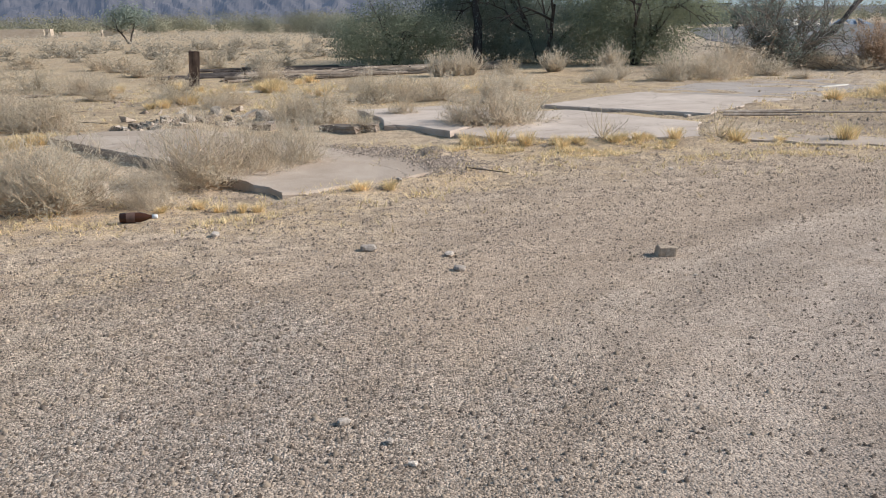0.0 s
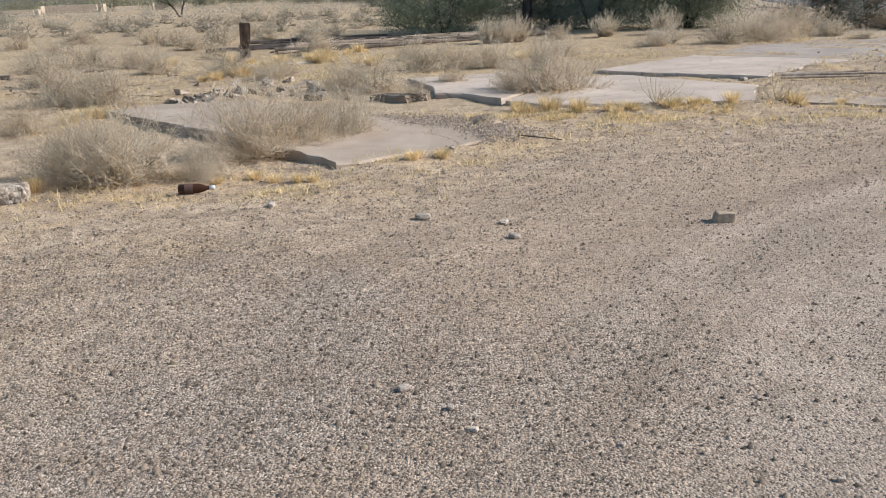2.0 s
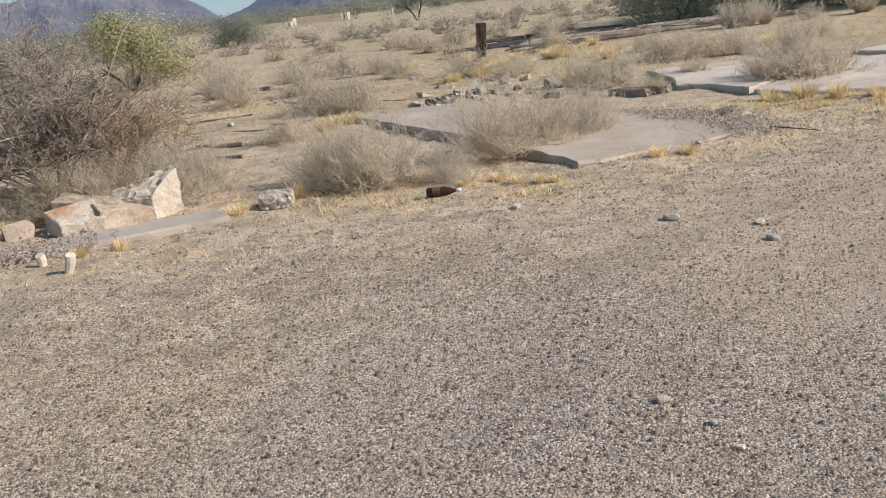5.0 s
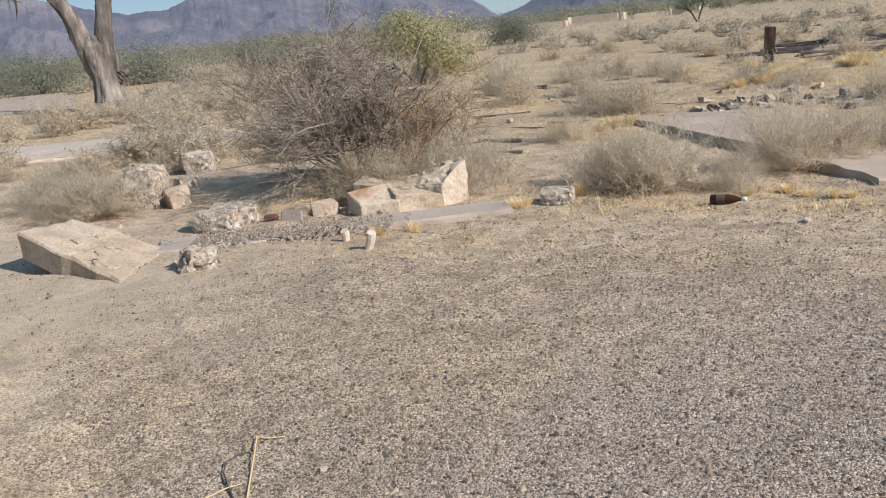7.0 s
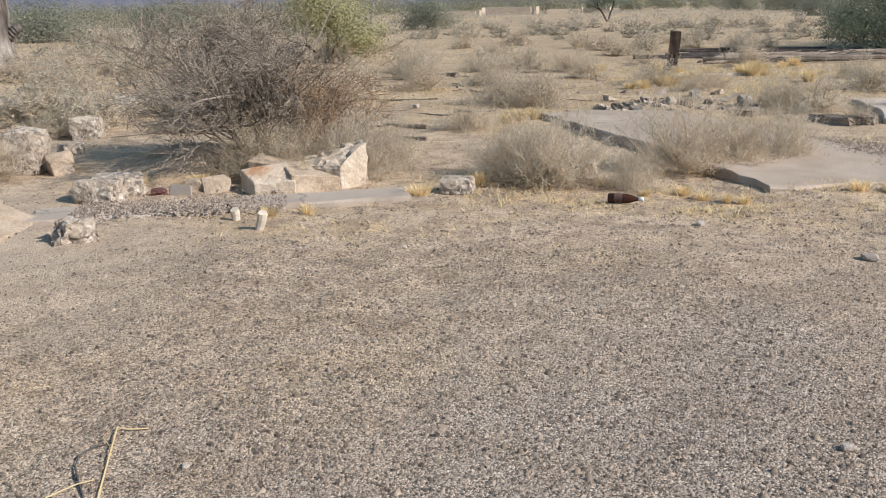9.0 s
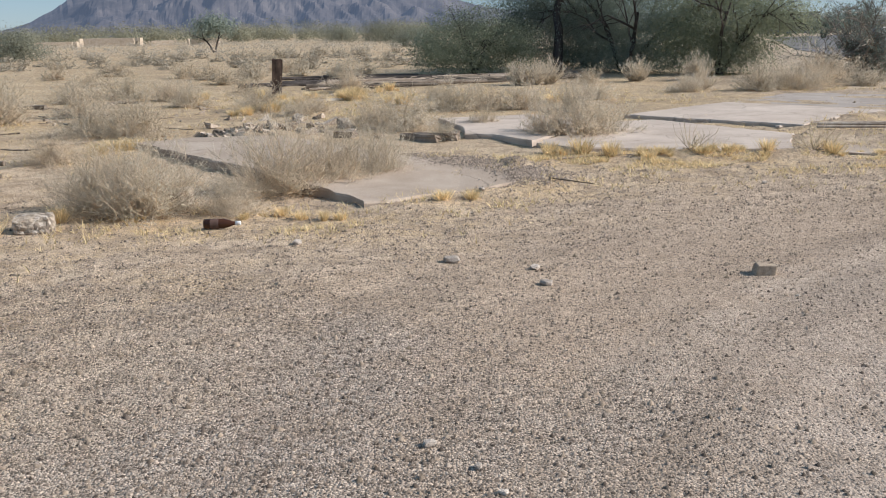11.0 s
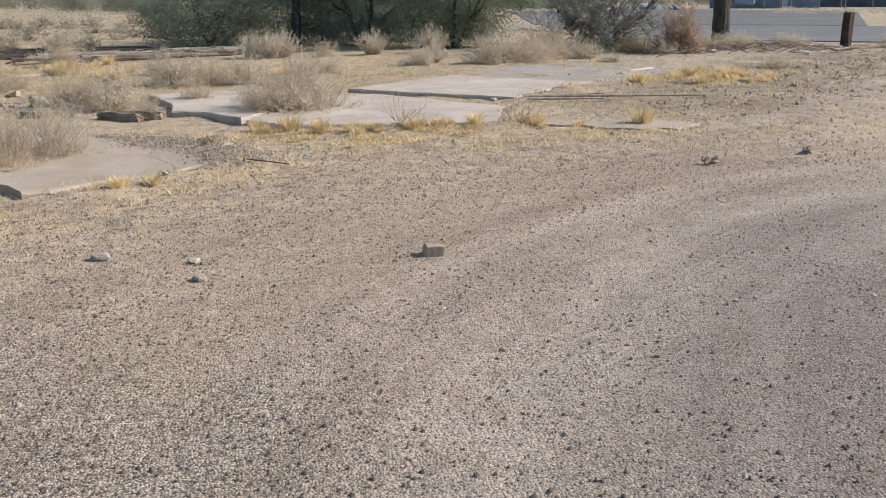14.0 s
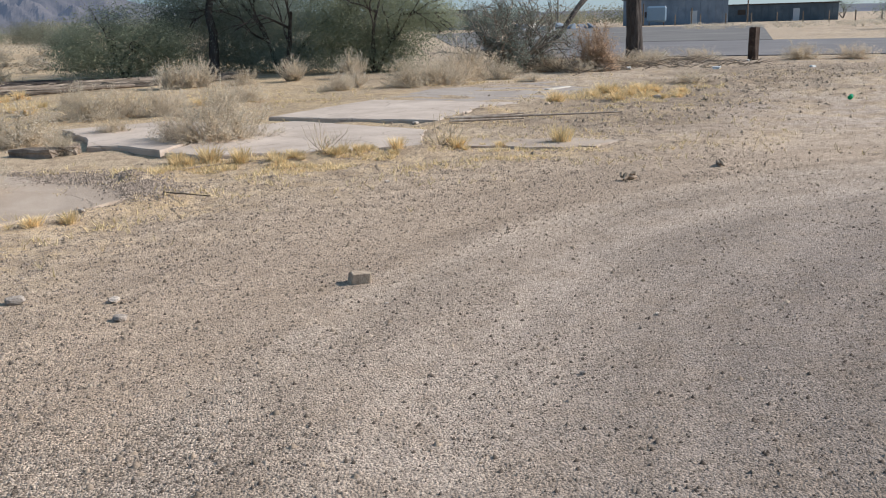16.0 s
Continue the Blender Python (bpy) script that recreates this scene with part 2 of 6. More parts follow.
def rubble_material():
    """Old concrete full of pebbles, broken open."""
    k = Nodes("pebbly_concrete")
    v = k.where()
    c = k.cells(v, 34.0)
    s = k.t.nodes.new("ShaderNodeSeparateColor")
    k.link(c.outputs["Color"], s.inputs[0])
    peb = k.ramp(s.outputs[0], [(0.0, (0.12, 0.095, 0.08)), (0.3, (0.33, 0.27, 0.215)), (0.7, (0.52, 0.44, 0.36)), (1.0, (0.66, 0.60, 0.53))])
    paste = k.ramp(k.noise(v, 7.0, 5), [(0.35, (0.42, 0.335, 0.255)), (0.65, (0.64, 0.55, 0.45))])
    col = k.mix(k.ramp(k.noise(v, 4.0, 4), [(0.42, 0.0), (0.52, 0.9)]), paste, peb)
    col = k.mix(0.5, col, k.ramp(k.noise(v, 70, 4), [(0.3, 0.6), (0.7, 1.25)]), "MULTIPLY")
    k.bump(k.math("ADD", k.math("MULTIPLY", k.math("SUBTRACT", 1.0, c.outputs["Distance"]), 0.5), k.math("MULTIPLY", k.noise(v, 22, 7, 0.75), 2.0)), 0.8, 0.018)
    return k.done(col, 0.93)


M_GROUND = ground_material()
M_SLAB = concrete_material("weathered_slab_concrete", (0.39, 0.315, 0.258), (0.485, 0.400, 0.332), (0.57, 0.480, 0.405))
M_SLAB_GREY = concrete_material("grey_dusty_concrete", (0.28, 0.24, 0.21), (0.35, 0.30, 0.26), (0.42, 0.36, 0.31))
M_BLOCK = mottled("broken_tan_concrete", (0.365, 0.275, 0.195), (0.465, 0.363, 0.268), (0.55, 0.45, 0.352), 3.0, 38.0, 0.93, 0.8, 0.025)
M_PALE = mottled("pale_broken_concrete", (0.43, 0.343, 0.258), (0.53, 0.435, 0.338), (0.60, 0.51, 0.415), 3.0, 38.0, 0.93, 0.8, 0.02)


def stained_material():
    """Tan concrete with a rust bloom near its middle."""
    k = Nodes("rust_stained_concrete")
    v = k.where()
    ln = k.t.nodes.new("ShaderNodeVectorMath")
    ln.operation = "DISTANCE"
    k.link(v, ln.inputs[0])
    ln.inputs[1].default_value = (-0.12, 0.0, 0.18)
    d = k.math("ADD", ln.outputs["Value"], k.math("MULTIPLY", k.math("SUBTRACT", k.noise(v, 9.0, 5), 0.5), 0.22))
    col = k.ramp(k.noise(v, 3.0), [(0.3, (0.44, 0.34, 0.25)), (0.5, (0.55, 0.44, 0.335)), (0.7, (0.63, 0.53, 0.42))])
    col = k.mix(k.ramp(d, [(0.04, 0.85), (0.14, 0.0)]), col, (0.42, 0.20, 0.085))
    fine = k.noise(v, 40.0, 6, 0.7)
    col = k.mix(0.7, col, k.ramp(fine, [(0.25, 0.5), (0.5, 0.97), (0.75, 1.25)]), "MULTIPLY")
    k.bump(fine, 0.7, 0.015)
    return k.done(col, 0.93)


M_RUST_BLOCK = stained_material()
M_SLAB_TAN = concrete_material("tan_slab_concrete", (0.325, 0.256, 0.196), (0.39, 0.312, 0.246), (0.46, 0.38, 0.308))
M_FOOT = concrete_material("footing_concrete", (0.33, 0.275, 0.225), (0.40, 0.338, 0.28), (0.46, 0.395, 0.335))
M_RUBBLE = rubble_material()
M_CRAG = M_RUBBLE.copy()
M_STONE = mottled("field_stone", (0.24, 0.19, 0.15), (0.37, 0.305, 0.245), (0.50, 0.42, 0.345), 9.0, 60.0, 0.9, 0.6, 0.01, island=0.3)
M_PEBBLE = mottled("gravel_pebble", (0.18, 0.139, 0.107), (0.275, 0.218, 0.173), (0.395, 0.324, 0.264), 30.0, 200.0, 0.9, 0.3, 0.003, island=0.6)
M_CLOD = mottled("dirt_clod", (0.215, 0.165, 0.121), (0.325, 0.253, 0.188), (0.43, 0.343, 0.260), 8.0, 50.0, 0.97, 0.7, 0.01, island=0.4)
M_DARKSTONE = mottled("dark_stone", (0.075, 0.056, 0.044), (0.125, 0.096, 0.075), (0.19, 0.15, 0.118), 20.0, 90.0, 0.9, 0.4, 0.004, island=0.4)
M_POST = mottled("rusty_weathered_timber", (0.036, 0.024, 0.018), (0.066, 0.044, 0.034), (0.115, 0.080, 0.062), 5.0, 50.0, 0.9, 0.7, 0.01)
M_KERB = mottled("dark_kerb_concrete", (0.15, 0.118, 0.092), (0.235, 0.188, 0.148), (0.33, 0.268, 0.215), 6.0, 40.0, 0.93, 0.7, 0.012)
M_LANE_STONE = mottled("pale_grey_stone", (0.38, 0.32, 0.265), (0.50, 0.425, 0.36), (0.62, 0.54, 0.465), 12.0, 70.0, 0.9, 0.6, 0.008, piece=0.25)
M_LOG = mottled("grey_weathered_wood", (0.12, 0.092, 0.070), (0.20, 0.16, 0.125), (0.30, 0.245, 0.195), 4.0, 40.0, 0.9, 0.7, 0.01, piece=0.3)
M_PLANK = mottled("bleached_plank", (0.50, 0.45, 0.38), (0.60, 0.55, 0.48), (0.68, 0.63, 0.56), 4.0, 50.0, 0.85, 0.4, 0.004)
M_BARK = mottled("grey_tree_bark", (0.06, 0.049, 0.042), (0.185, 0.157, 0.136), (0.37, 0.325, 0.282), 3.0, 14.0, 0.95, 1.0, 0.09, stretch=0.22)
M_BARK_DARK = mottled("dark_tree_bark", (0.040, 0.034, 0.031), (0.074, 0.062, 0.056), (0.125, 0.105, 0.094), 5.0, 24.0, 0.95, 0.9, 0.05, stretch=0.25)
M_TWIG = foliage("pale_dry_twigs", (0.54, 0.452, 0.345), (0.72, 0.625, 0.495), 0.55, 0.22)
M_TWIG_GREY = foliage("grey_dry_leaves", (0.53, 0.468, 0.38), (0.72, 0.645, 0.535), 0.55, 0.22)
M_TWIG_FAR = foliage("dusty_far_twigs", (0.40, 0.35, 0.278), (0.55, 0.485, 0.392), 0.5, 0.15)
M_TWIG_DARK = foliage("dark_bare_twigs", (0.21, 0.172, 0.14), (0.40, 0.336, 0.278), 0.2, 0.4)
M_TWIG_RUST = foliage("rusty_dry_twigs", (0.38, 0.262, 0.175), (0.54, 0.395, 0.275), 0.35, 0.3)
M_GRASS = foliage("yellow_dry_grass", (0.70, 0.54, 0.30), (0.84, 0.685, 0.43), 0.35, 0.3)
M_LEAF = foliage("mesquite_leaves", (0.185, 0.222, 0.188), (0.305, 0.345, 0.285), 0.5, 0.15)
M_LEAF_OLIVE = foliage("olive_leaves", (0.23, 0.252, 0.175), (0.35, 0.375, 0.26), 0.55, 0.15)
M_LEAF_FAR = foliage("grey_green_leaves", (0.21, 0.215, 0.165), (0.30, 0.30, 0.23), 0.5, 0.15)
M_LEAF_GOLD = foliage("palo_verde_leaves", (0.32, 0.295, 0.155), (0.46, 0.425, 0.25), 0.5, 0.2)
M_SCRUB = foliage("far_scrub_leaves", (0.235, 0.228, 0.165), (0.335, 0.325, 0.235), 0.5, 0.15)
M_ASPHALT = mottled("sunbleached_asphalt", (0.146, 0.138, 0.139), (0.177, 0.166, 0.166), (0.21, 0.198, 0.196), 0.3, 30.0, 0.9, 0.3, 0.004)
M_ASPHALT_DARK = mottled("grey_asphalt", (0.125, 0.118, 0.113), (0.16, 0.15, 0.142), (0.21, 0.195, 0.18), 0.15, 25.0, 0.9, 0.3, 0.004)


def simple(name, colour, rough=0.5, metal=0.0):
    k = Nodes(name)
    n = k.noise(k.where(), 18.0, 5)
    k.b.inputs["Metallic"].default_value = metal
    lo, hi = tuple(c * 0.8 for c in colour), tuple(min(1, c * 1.15) for c in colour)
    return k.done(k.ramp(n, [(0.35, lo), (0.65, hi)]), rough)


# ---------------------------------------------------------------- mesh helpers


class Acc:
    """Collects vertices and faces for one mesh."""

    def __init__(self):
        self.v, self.f = [], []

    def tube(self, pts, radii, sides=3, cap=False):
        base = len(self.v)
        for i, p in enumerate(pts):
            a = pts[max(i - 1, 0)]
            b = pts[min(i + 1, len(pts) - 1)]
            d = (b - a).normalized() if (b - a).length > 1e-7 else Vector((0, 0, 1))
            s = d.orthogonal().normalized()
            u = d.cross(s)
            for j in range(sides):
                w = 2 * math.pi * j / sides
                self.v.append(p + (s * math.cos(w) + u * math.sin(w)) * radii[i])
        for i in range(len(pts) - 1):
            for j in range(sides):
                n = (j + 1) % sides
                self.f.append((base + i * sides + j, base + i * sides + n, base + (i + 1) * sides + n, base + (i + 1) * sides + j))
        if cap:
            self.f.append(tuple(base + (len(pts) - 1) * sides + j for j in range(sides)))
            self.f.append(tuple(base + j for j in reversed(range(sides))))

    def leaf(self, p, size, rng, aspect=0.5, out=None):
        """A leaf with four corners; with out, its face turns roughly that way."""
        d = Vector((rng.gauss(0, 1), rng.gauss(0, 1), rng.gauss(0, 0.8))).normalized()
        if out is None:
            s = d.orthogonal().normalized()
            s.rotate(Matrix.Rotation(rng.uniform(0, 6.28), 3, d))
        else:
            s = (out + Vector((rng.gauss(0, 0.4), rng.gauss(0, 0.4), rng.gauss(0, 0.4)))).cross(d).normalized()
            d = (d - out * d.dot(out) * 0.85).normalized()
        b = len(self.v)
        self.v += [p - d * size * 0.5, p + s * size * aspect * 0.5, p + d * size * 0.5, p - s * size * aspect * 0.5]
        self.f.append((b, b + 1, b + 2, b + 3))

    def blade(self, p, tip, width, rng):
        d = tip - p
        s = Vector((-d.y, d.x, 0))
        s = s.normalized() if s.length > 1e-5 else Vector((1, 0, 0))
        s.rotate(Matrix.Rotation(rng.uniform(-1.2, 1.2), 3, "Z"))
        mid = p + d * 0.55 + Vector((0, 0, d.length * 0.08))
        b = len(self.v)
        self.v += [p - s * width, p + s * width, mid + s * width * 0.7, mid - s * width * 0.7, tip]
        self.f += [(b, b + 1, b + 2, b + 3), (b + 3, b + 2, b + 4)]

    def mesh(self, name, material, smooth=False):
        me = bpy.data.meshes.new(name)
        me.from_pydata([tuple(p) for p in self.v], [], self.f)
        me.materials.append(material)
        if smooth:
            me.shade_smooth()
        me.update()
        return me


def bm_mesh(name, bm, material, smooth=False):
    me = bpy.data.meshes.new(name)
    bmesh.ops.recalc_face_normals(bm, faces=bm.faces)
    bm.to_mesh(me)
    bm.free()
    me.materials.append(material)
    if smooth:
        me.shade_smooth()
    return me


def part(name, me, parent, label="", m=None):
    """Links a mesh as one part under a thing or a part."""
    ob = new(name, me)
    ob.parent = parent
    if m is not None:
        ob.matrix_basis = m
    return tagged(ob, label)


def thing(name, label, category, m, group="", kind=""):
    ob = new(name)
    ob.empty_display_size = 0.2
    ob.matrix_basis = m
    return tagged(ob, label, category, group, kind)


def solo(name, me, label, category, m, group="", kind=""):
    ob = new(name, me)
    ob.matrix_basis = m
    return tagged(ob, label, category, group, kind)


WASH = ((-0.35, 8.58, 0.95, 9.58, 0.05), (0.95, 9.6, 0.72, 10.7, 0.06), (0.7, 10.75, -0.5, 11.4, 0.06), (5.0, 14.15, 6.2, 15.55, 0.085), (6.2, 15.6, 7.25, 16.2, 0.085), (7.2, 16.3, 5.0, 18.6, 0.05), (1.5, 11.82, 2.6, 11.52, 0.03), (2.6, 11.5, 3.95, 11.42, 0.04), (3.98, 11.5, 4.5, 13.1, 0.075))


def gz(x, y):
    """Height of the ground."""
    r = math.hypot(x - 0.5, y - 1.0)
    z = 0.012 * noise.noise(Vector((x * 1.3, y * 1.3, 3.1)))
    z += 0.03 * min(1, max(0, (r - 6) / 12)) * noise.noise(Vector((x * 0.35, y * 0.35, 7.7)))
    z += 0.22 * min(1, max(0, (r - 30) / 60)) * noise.noise(Vector((x * 0.05, y * 0.05, 1.7)))
    z += 0.13 * math.exp(-(((x + 2.75) / 0.75) ** 2) - ((y - 13.75) / 0.42) ** 2)
    # lumpy soil off the lane, and earth washed up against the slabs
    off = min(1.0, max(0.0, (math.hypot(x - 7.5, y - 1.0) - 8.0) / 3.0)) * min(1.0, max(0.0, (45 - r) / 15))
    if off > 0:
        z += off * (0.026 * noise.noise(Vector((x * 1.3, y * 2.3, 4.2))) + 0.022 * noise.noise(Vector((x * 3.1, y * 3.1, 2.2))) + 0.02 * noise.noise(Vector((x * 6.5, y * 6.5, 8.2))))
    if 0 < y < 20 and -5 < x < 9:
        for ax, ay, bx, by, hh in WASH:
            t = max(0.0, min(1.0, ((x - ax) * (bx - ax) + (y - ay) * (by - ay)) / ((bx - ax) ** 2 + (by - ay) ** 2)))
            d = math.hypot(x - ax - t * (bx - ax), y - ay - t * (by - ay))
            if d < 0.8:
                z += hh * math.exp(-((d / 0.24) ** 2)) * (0.8 + 0.5 * noise.noise(Vector((x * 2.7, y * 2.7, 6.1))))
    # the low hump under the large bare bush, and churned earth beside the lane
    z += 0.2 * math.exp(-(((x + 6.3) / 0.85) ** 2) - ((y - 8.3) / 0.6) ** 2)
    rough = math.exp(-(((x - 13.5) / 4.5) ** 2) - ((y - 18.5) / 5.0) ** 2)
    z += rough * (0.13 * noise.noise(Vector((x * 1.6, y * 3.0, 0.3))) + 0.09 * noise.noise(Vector((x * 5.0, y * 5.0, 9.3))) + 0.05)
    # graded flat under the road and the lot
    if x > 12 and y > 5:
        z *= 1 - 0.88 * min(1.0, max(0.0, (0.59 * x + 0.81 * y - 32.5) / 3.0)) * min(1.0, (x - 12) / 3)
    return z


def at(x, y, rz=0.0, scale=1.0, dz=0.0, rx=0.0, ry=0.0):
    return pose(x, y, gz(x, y) + dz, rx, ry, rz) @ Matrix.Scale(scale, 4)


# ---------------------------------------------------------------- ground
def build_ground():
    rings, spokes = 300, 400
    verts, faces = [Vector((0.5, 1.0, gz(0.5, 1.0)))], []
    for i in range(rings):
        r = 0.5 * 56.0 ** (i / 229) if i < 230 else 28.0 * 165.0 ** ((i - 229) / 70)
        for j in range(spokes):
            a = 2 * math.pi * j / spokes
            x, y = 0.5 + r * math.cos(a), 1.0 + r * math.sin(a)
            verts.append((x, y, gz(x, y)))
    for j in range(spokes):
        faces.append((0, 1 + j, 1 + (j + 1) % spokes))
    for i in range(rings - 1):
        for j in range(spokes):
            n = (j + 1) % spokes
            a, b = 1 + i * spokes, 1 + (i + 1) * spokes
            faces.append((a + j, b + j, b + n, a + n))
    me = bpy.data.meshes.new("ground")
    me.from_pydata([tuple(v) for v in verts], [], faces)
    me.materials.append(M_GROUND)
    me.shade_smooth()
    tagged(new("ground", me), "sandy desert ground with grey gravel", "ground", kind="structure")


build_ground()


# ---------------------------------------------------------------- mountains
def mountains(name, skyline, dist, depth, seed, label, material):
    """A range whose crest follows the given bearings and heights in degrees."""
    acc = Acc()
    az0, az1 = skyline[0][0], skyline[-1][0]
    cols, rows = int((az1 - az0) / 0.14), 44
    xs, ys = [p[0] for p in skyline], [p[1] for p in skyline]
    for i in range(cols + 1):
        az = az0 + (az1 - az0) * i / cols
        el = float(np.interp(az, xs, ys))
        crest = math.tan(radians(el)) * (dist + depth) + 1.5
        crest *= 1 + 0.05 * noise.noise(Vector((az * 1.1, seed, 0))) + 0.035 * noise.noise(Vector((az * 4.0, seed, 5)))
        for j in range(rows + 1):
            t = j / rows
            r = dist + depth * t
            rock = noise.hetero_terrain(Vector((az * 0.55, t * 3.6, seed)), 1.0, 2.1, 8, 0.7) * 0.14 if 0 < t < 1 else 0
            gully = -0.12 * abs(noise.noise(Vector((az * 0.9 + t * 1.6, t * 5.0, seed + 3)))) * math.sin(math.pi * t)
            z = crest * max(0.0, min(1.0, (t ** 1.35) + (rock - 0.12) * math.sin(math.pi * t) + gully))
            acc.v.append((r * math.sin(radians(az)), r * math.cos(radians(az)), z - 2))
    for i in range(cols):
        for j in range(rows):
            a, b = i * (rows + 1) + j, (i + 1) * (rows + 1) + j
            acc.f.append((a, b, b + 1, a + 1))
    ob = new(name, acc.mesh(name, material))
    tagged(ob, label, "mountain", kind="structure")


def mountain_material(name, low, mid, high, haze_glow):
    """Bare rock; the haze of kilometres is put in as a faint bluish emission."""
    k = Nodes(name)
    v = k.where(True)
    n = k.noise(v, 0.004, 8, 0.65, 0.5)
    col = k.ramp(n, [(0.35, low), (0.5, mid), (0.66, high)])
    col = k.mix(0.6, col, k.ramp(k.noise(v, 0.025, 6, 0.7), [(0.3, 0.5), (0.7, 1.3)]), "MULTIPLY")
    k.b.inputs["Emission Color"].default_value = (*haze_glow, 1)
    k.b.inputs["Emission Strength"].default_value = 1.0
    return k.done(col, 1.0)


M_RANGE = mountain_material("far_range_rock_haze_glow", (0.03, 0.028, 0.03), (0.07, 0.06, 0.062), (0.125, 0.105, 0.10), (0.070, 0.084, 0.126))
M_HILL = mountain_material("near_hill_rock_haze_glow", (0.03, 0.028, 0.028), (0.065, 0.057, 0.055), (0.11, 0.096, 0.088), (0.052, 0.068, 0.106))
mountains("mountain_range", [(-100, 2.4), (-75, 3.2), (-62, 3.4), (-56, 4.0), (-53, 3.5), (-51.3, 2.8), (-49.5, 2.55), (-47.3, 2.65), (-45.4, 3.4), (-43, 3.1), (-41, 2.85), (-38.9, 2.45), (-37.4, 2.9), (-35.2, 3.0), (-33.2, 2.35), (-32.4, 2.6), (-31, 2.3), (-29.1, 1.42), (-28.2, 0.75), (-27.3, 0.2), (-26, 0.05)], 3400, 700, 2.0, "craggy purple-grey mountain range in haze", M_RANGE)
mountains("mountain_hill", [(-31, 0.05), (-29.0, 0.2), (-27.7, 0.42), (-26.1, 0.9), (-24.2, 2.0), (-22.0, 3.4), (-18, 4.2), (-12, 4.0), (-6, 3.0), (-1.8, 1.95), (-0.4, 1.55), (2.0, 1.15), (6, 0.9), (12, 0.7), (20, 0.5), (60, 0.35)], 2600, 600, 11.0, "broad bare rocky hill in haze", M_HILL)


# ---------------------------------------------------------------- concrete slabs
def slab_mesh(name, outline, height, material, seed, jag=0.035, step=0.16, sink=0.08):
    """A cast slab with a chipped rim. outline: corner points, counter-clockwise; height: metres, or a plane over x and y."""
    lift = height if callable(height) else lambda x, y: height
    rng = random.Random(seed)
    ring = []
    n = len(outline)
    for i in range(n):
        a, b = Vector(outline[i]), Vector(outline[(i + 1) % n])
        k = max(1, int((b - a).length / step))
        side = Vector((b.y - a.y, a.x - b.x)).normalized()
        for j in range(k):
            p = a + (b - a) * j / k
            ring.append(p + side * (rng.uniform(-1, 0.4) * jag))
    cx = sum((p.x for p in ring)) / len(ring)
    cy = sum((p.y for p in ring)) / len(ring)
    bm = bmesh.new()
    top, rim, low = [], [], []
    for p in ring:
        c = Vector((cx - p.x, cy - p.y)).normalized() * rng.uniform(0.008, 0.02)
        top.append(bm.verts.new((p.x + c.x, p.y + c.y, lift(p.x, p.y) + rng.uniform(-0.004, 0.004))))
        rim.append(bm.verts.new((p.x, p.y, lift(p.x, p.y) - rng.uniform(0.012, 0.03))))
        low.append(bm.verts.new((p.x + rng.uniform(-0.01, 0.01), p.y + rng.uniform(-0.01, 0.01), -sink)))
    face = bm.faces.new(top)
    m = len(ring)
    for i in range(m):
        j = (i + 1) % m
        bm.faces.new((top[i], top[j], rim[j], rim[i]))
        bm.faces.new((rim[i], rim[j], low[j], low[i]))
    bmesh.ops.triangulate(bm, faces=[face])
    return bm_mesh(name, bm, material)


def slab(name, outline, height, material, label, seed, jag=0.035, sink=0.08):
    return solo(name, slab_mesh(name, outline, height, material, seed, jag, sink=sink), label, "concrete slab", Matrix(), "old building slabs", )


slab("concrete_slab", [(-0.60, 8.43), (0.15, 9.02), (0.86, 9.62), (0.80, 10.15), (0.66, 10.62), (0.10, 10.95), (-0.45, 11.30), (-2.50, 13.40), (-3.62, 13.18), (-4.12, 12.60), (-2.70, 10.98), (-1.24, 9.29)], lambda x, y: min(0.095, max(0.046, 0.068 - 0.03 * (x + 0.6))), M_SLAB_TAN, "cracked tan concrete slab half buried in gravel", 1, 0.06)
slab("concrete_slab", [(1.40, 11.92), (2.6, 11.62), (3.90, 11.52), (4.42, 13.10), (3.6, 14.3), (2.96, 15.2), (2.12, 14.85), (1.02, 12.40)], 0.065, M_SLAB, "flat pale concrete slab edged by yellow grass", 2)
slab("concrete_slab", [(1.0, 12.47), (1.9, 14.3), (1.95, 15.3), (1.20, 16.15), (-0.35, 15.7), (0.05, 14.3), (0.12, 13.42), (0.50, 13.28)], 0.08, M_SLAB, "raised pale concrete slab among dry bushes", 3)
slab("concrete_slab", [(2.66, 16.12), (4.90, 14.15), (5.55, 15.0), (6.15, 15.65), (7.10, 16.15), (6.0, 17.4), (4.88, 18.4)], 0.06, M_SLAB, "pale square concrete slab with a chipped rim", 4)
slab("concrete_strip", [(3.95, 11.95), (5.2, 10.98), (5.80, 10.78), (6.40, 11.22), (5.0, 12.10), (4.2, 12.5)], 0.02, M_SLAB_TAN, "thin worn concrete strip level with the dirt", 5, 0.10)
slab("gravel_pad", [(4.98, 18.75), (7.30, 16.55), (9.2, 18.2), (10.70, 19.86), (10.0, 21.5), (6.80, 20.9)], 0.018, M_SLAB_GREY, "flat grey pad of worn concrete", 6, 0.08)
# footing beside the rubble
slab("concrete_footing", [(-3.27, 7.28), (-3.50, 7.60), (-4.62, 6.72), (-4.40, 6.36)], 0.042, M_FOOT, "low grey concrete footing flush with the gravel", 7, 0.02)
slab("concrete_footing", [(-4.44, 6.33), (-4.66, 6.68), (-5.95, 5.80), (-5.62, 5.42)], 0.030, M_FOOT, "low grey concrete footing partly under gravel", 8, 0.04)
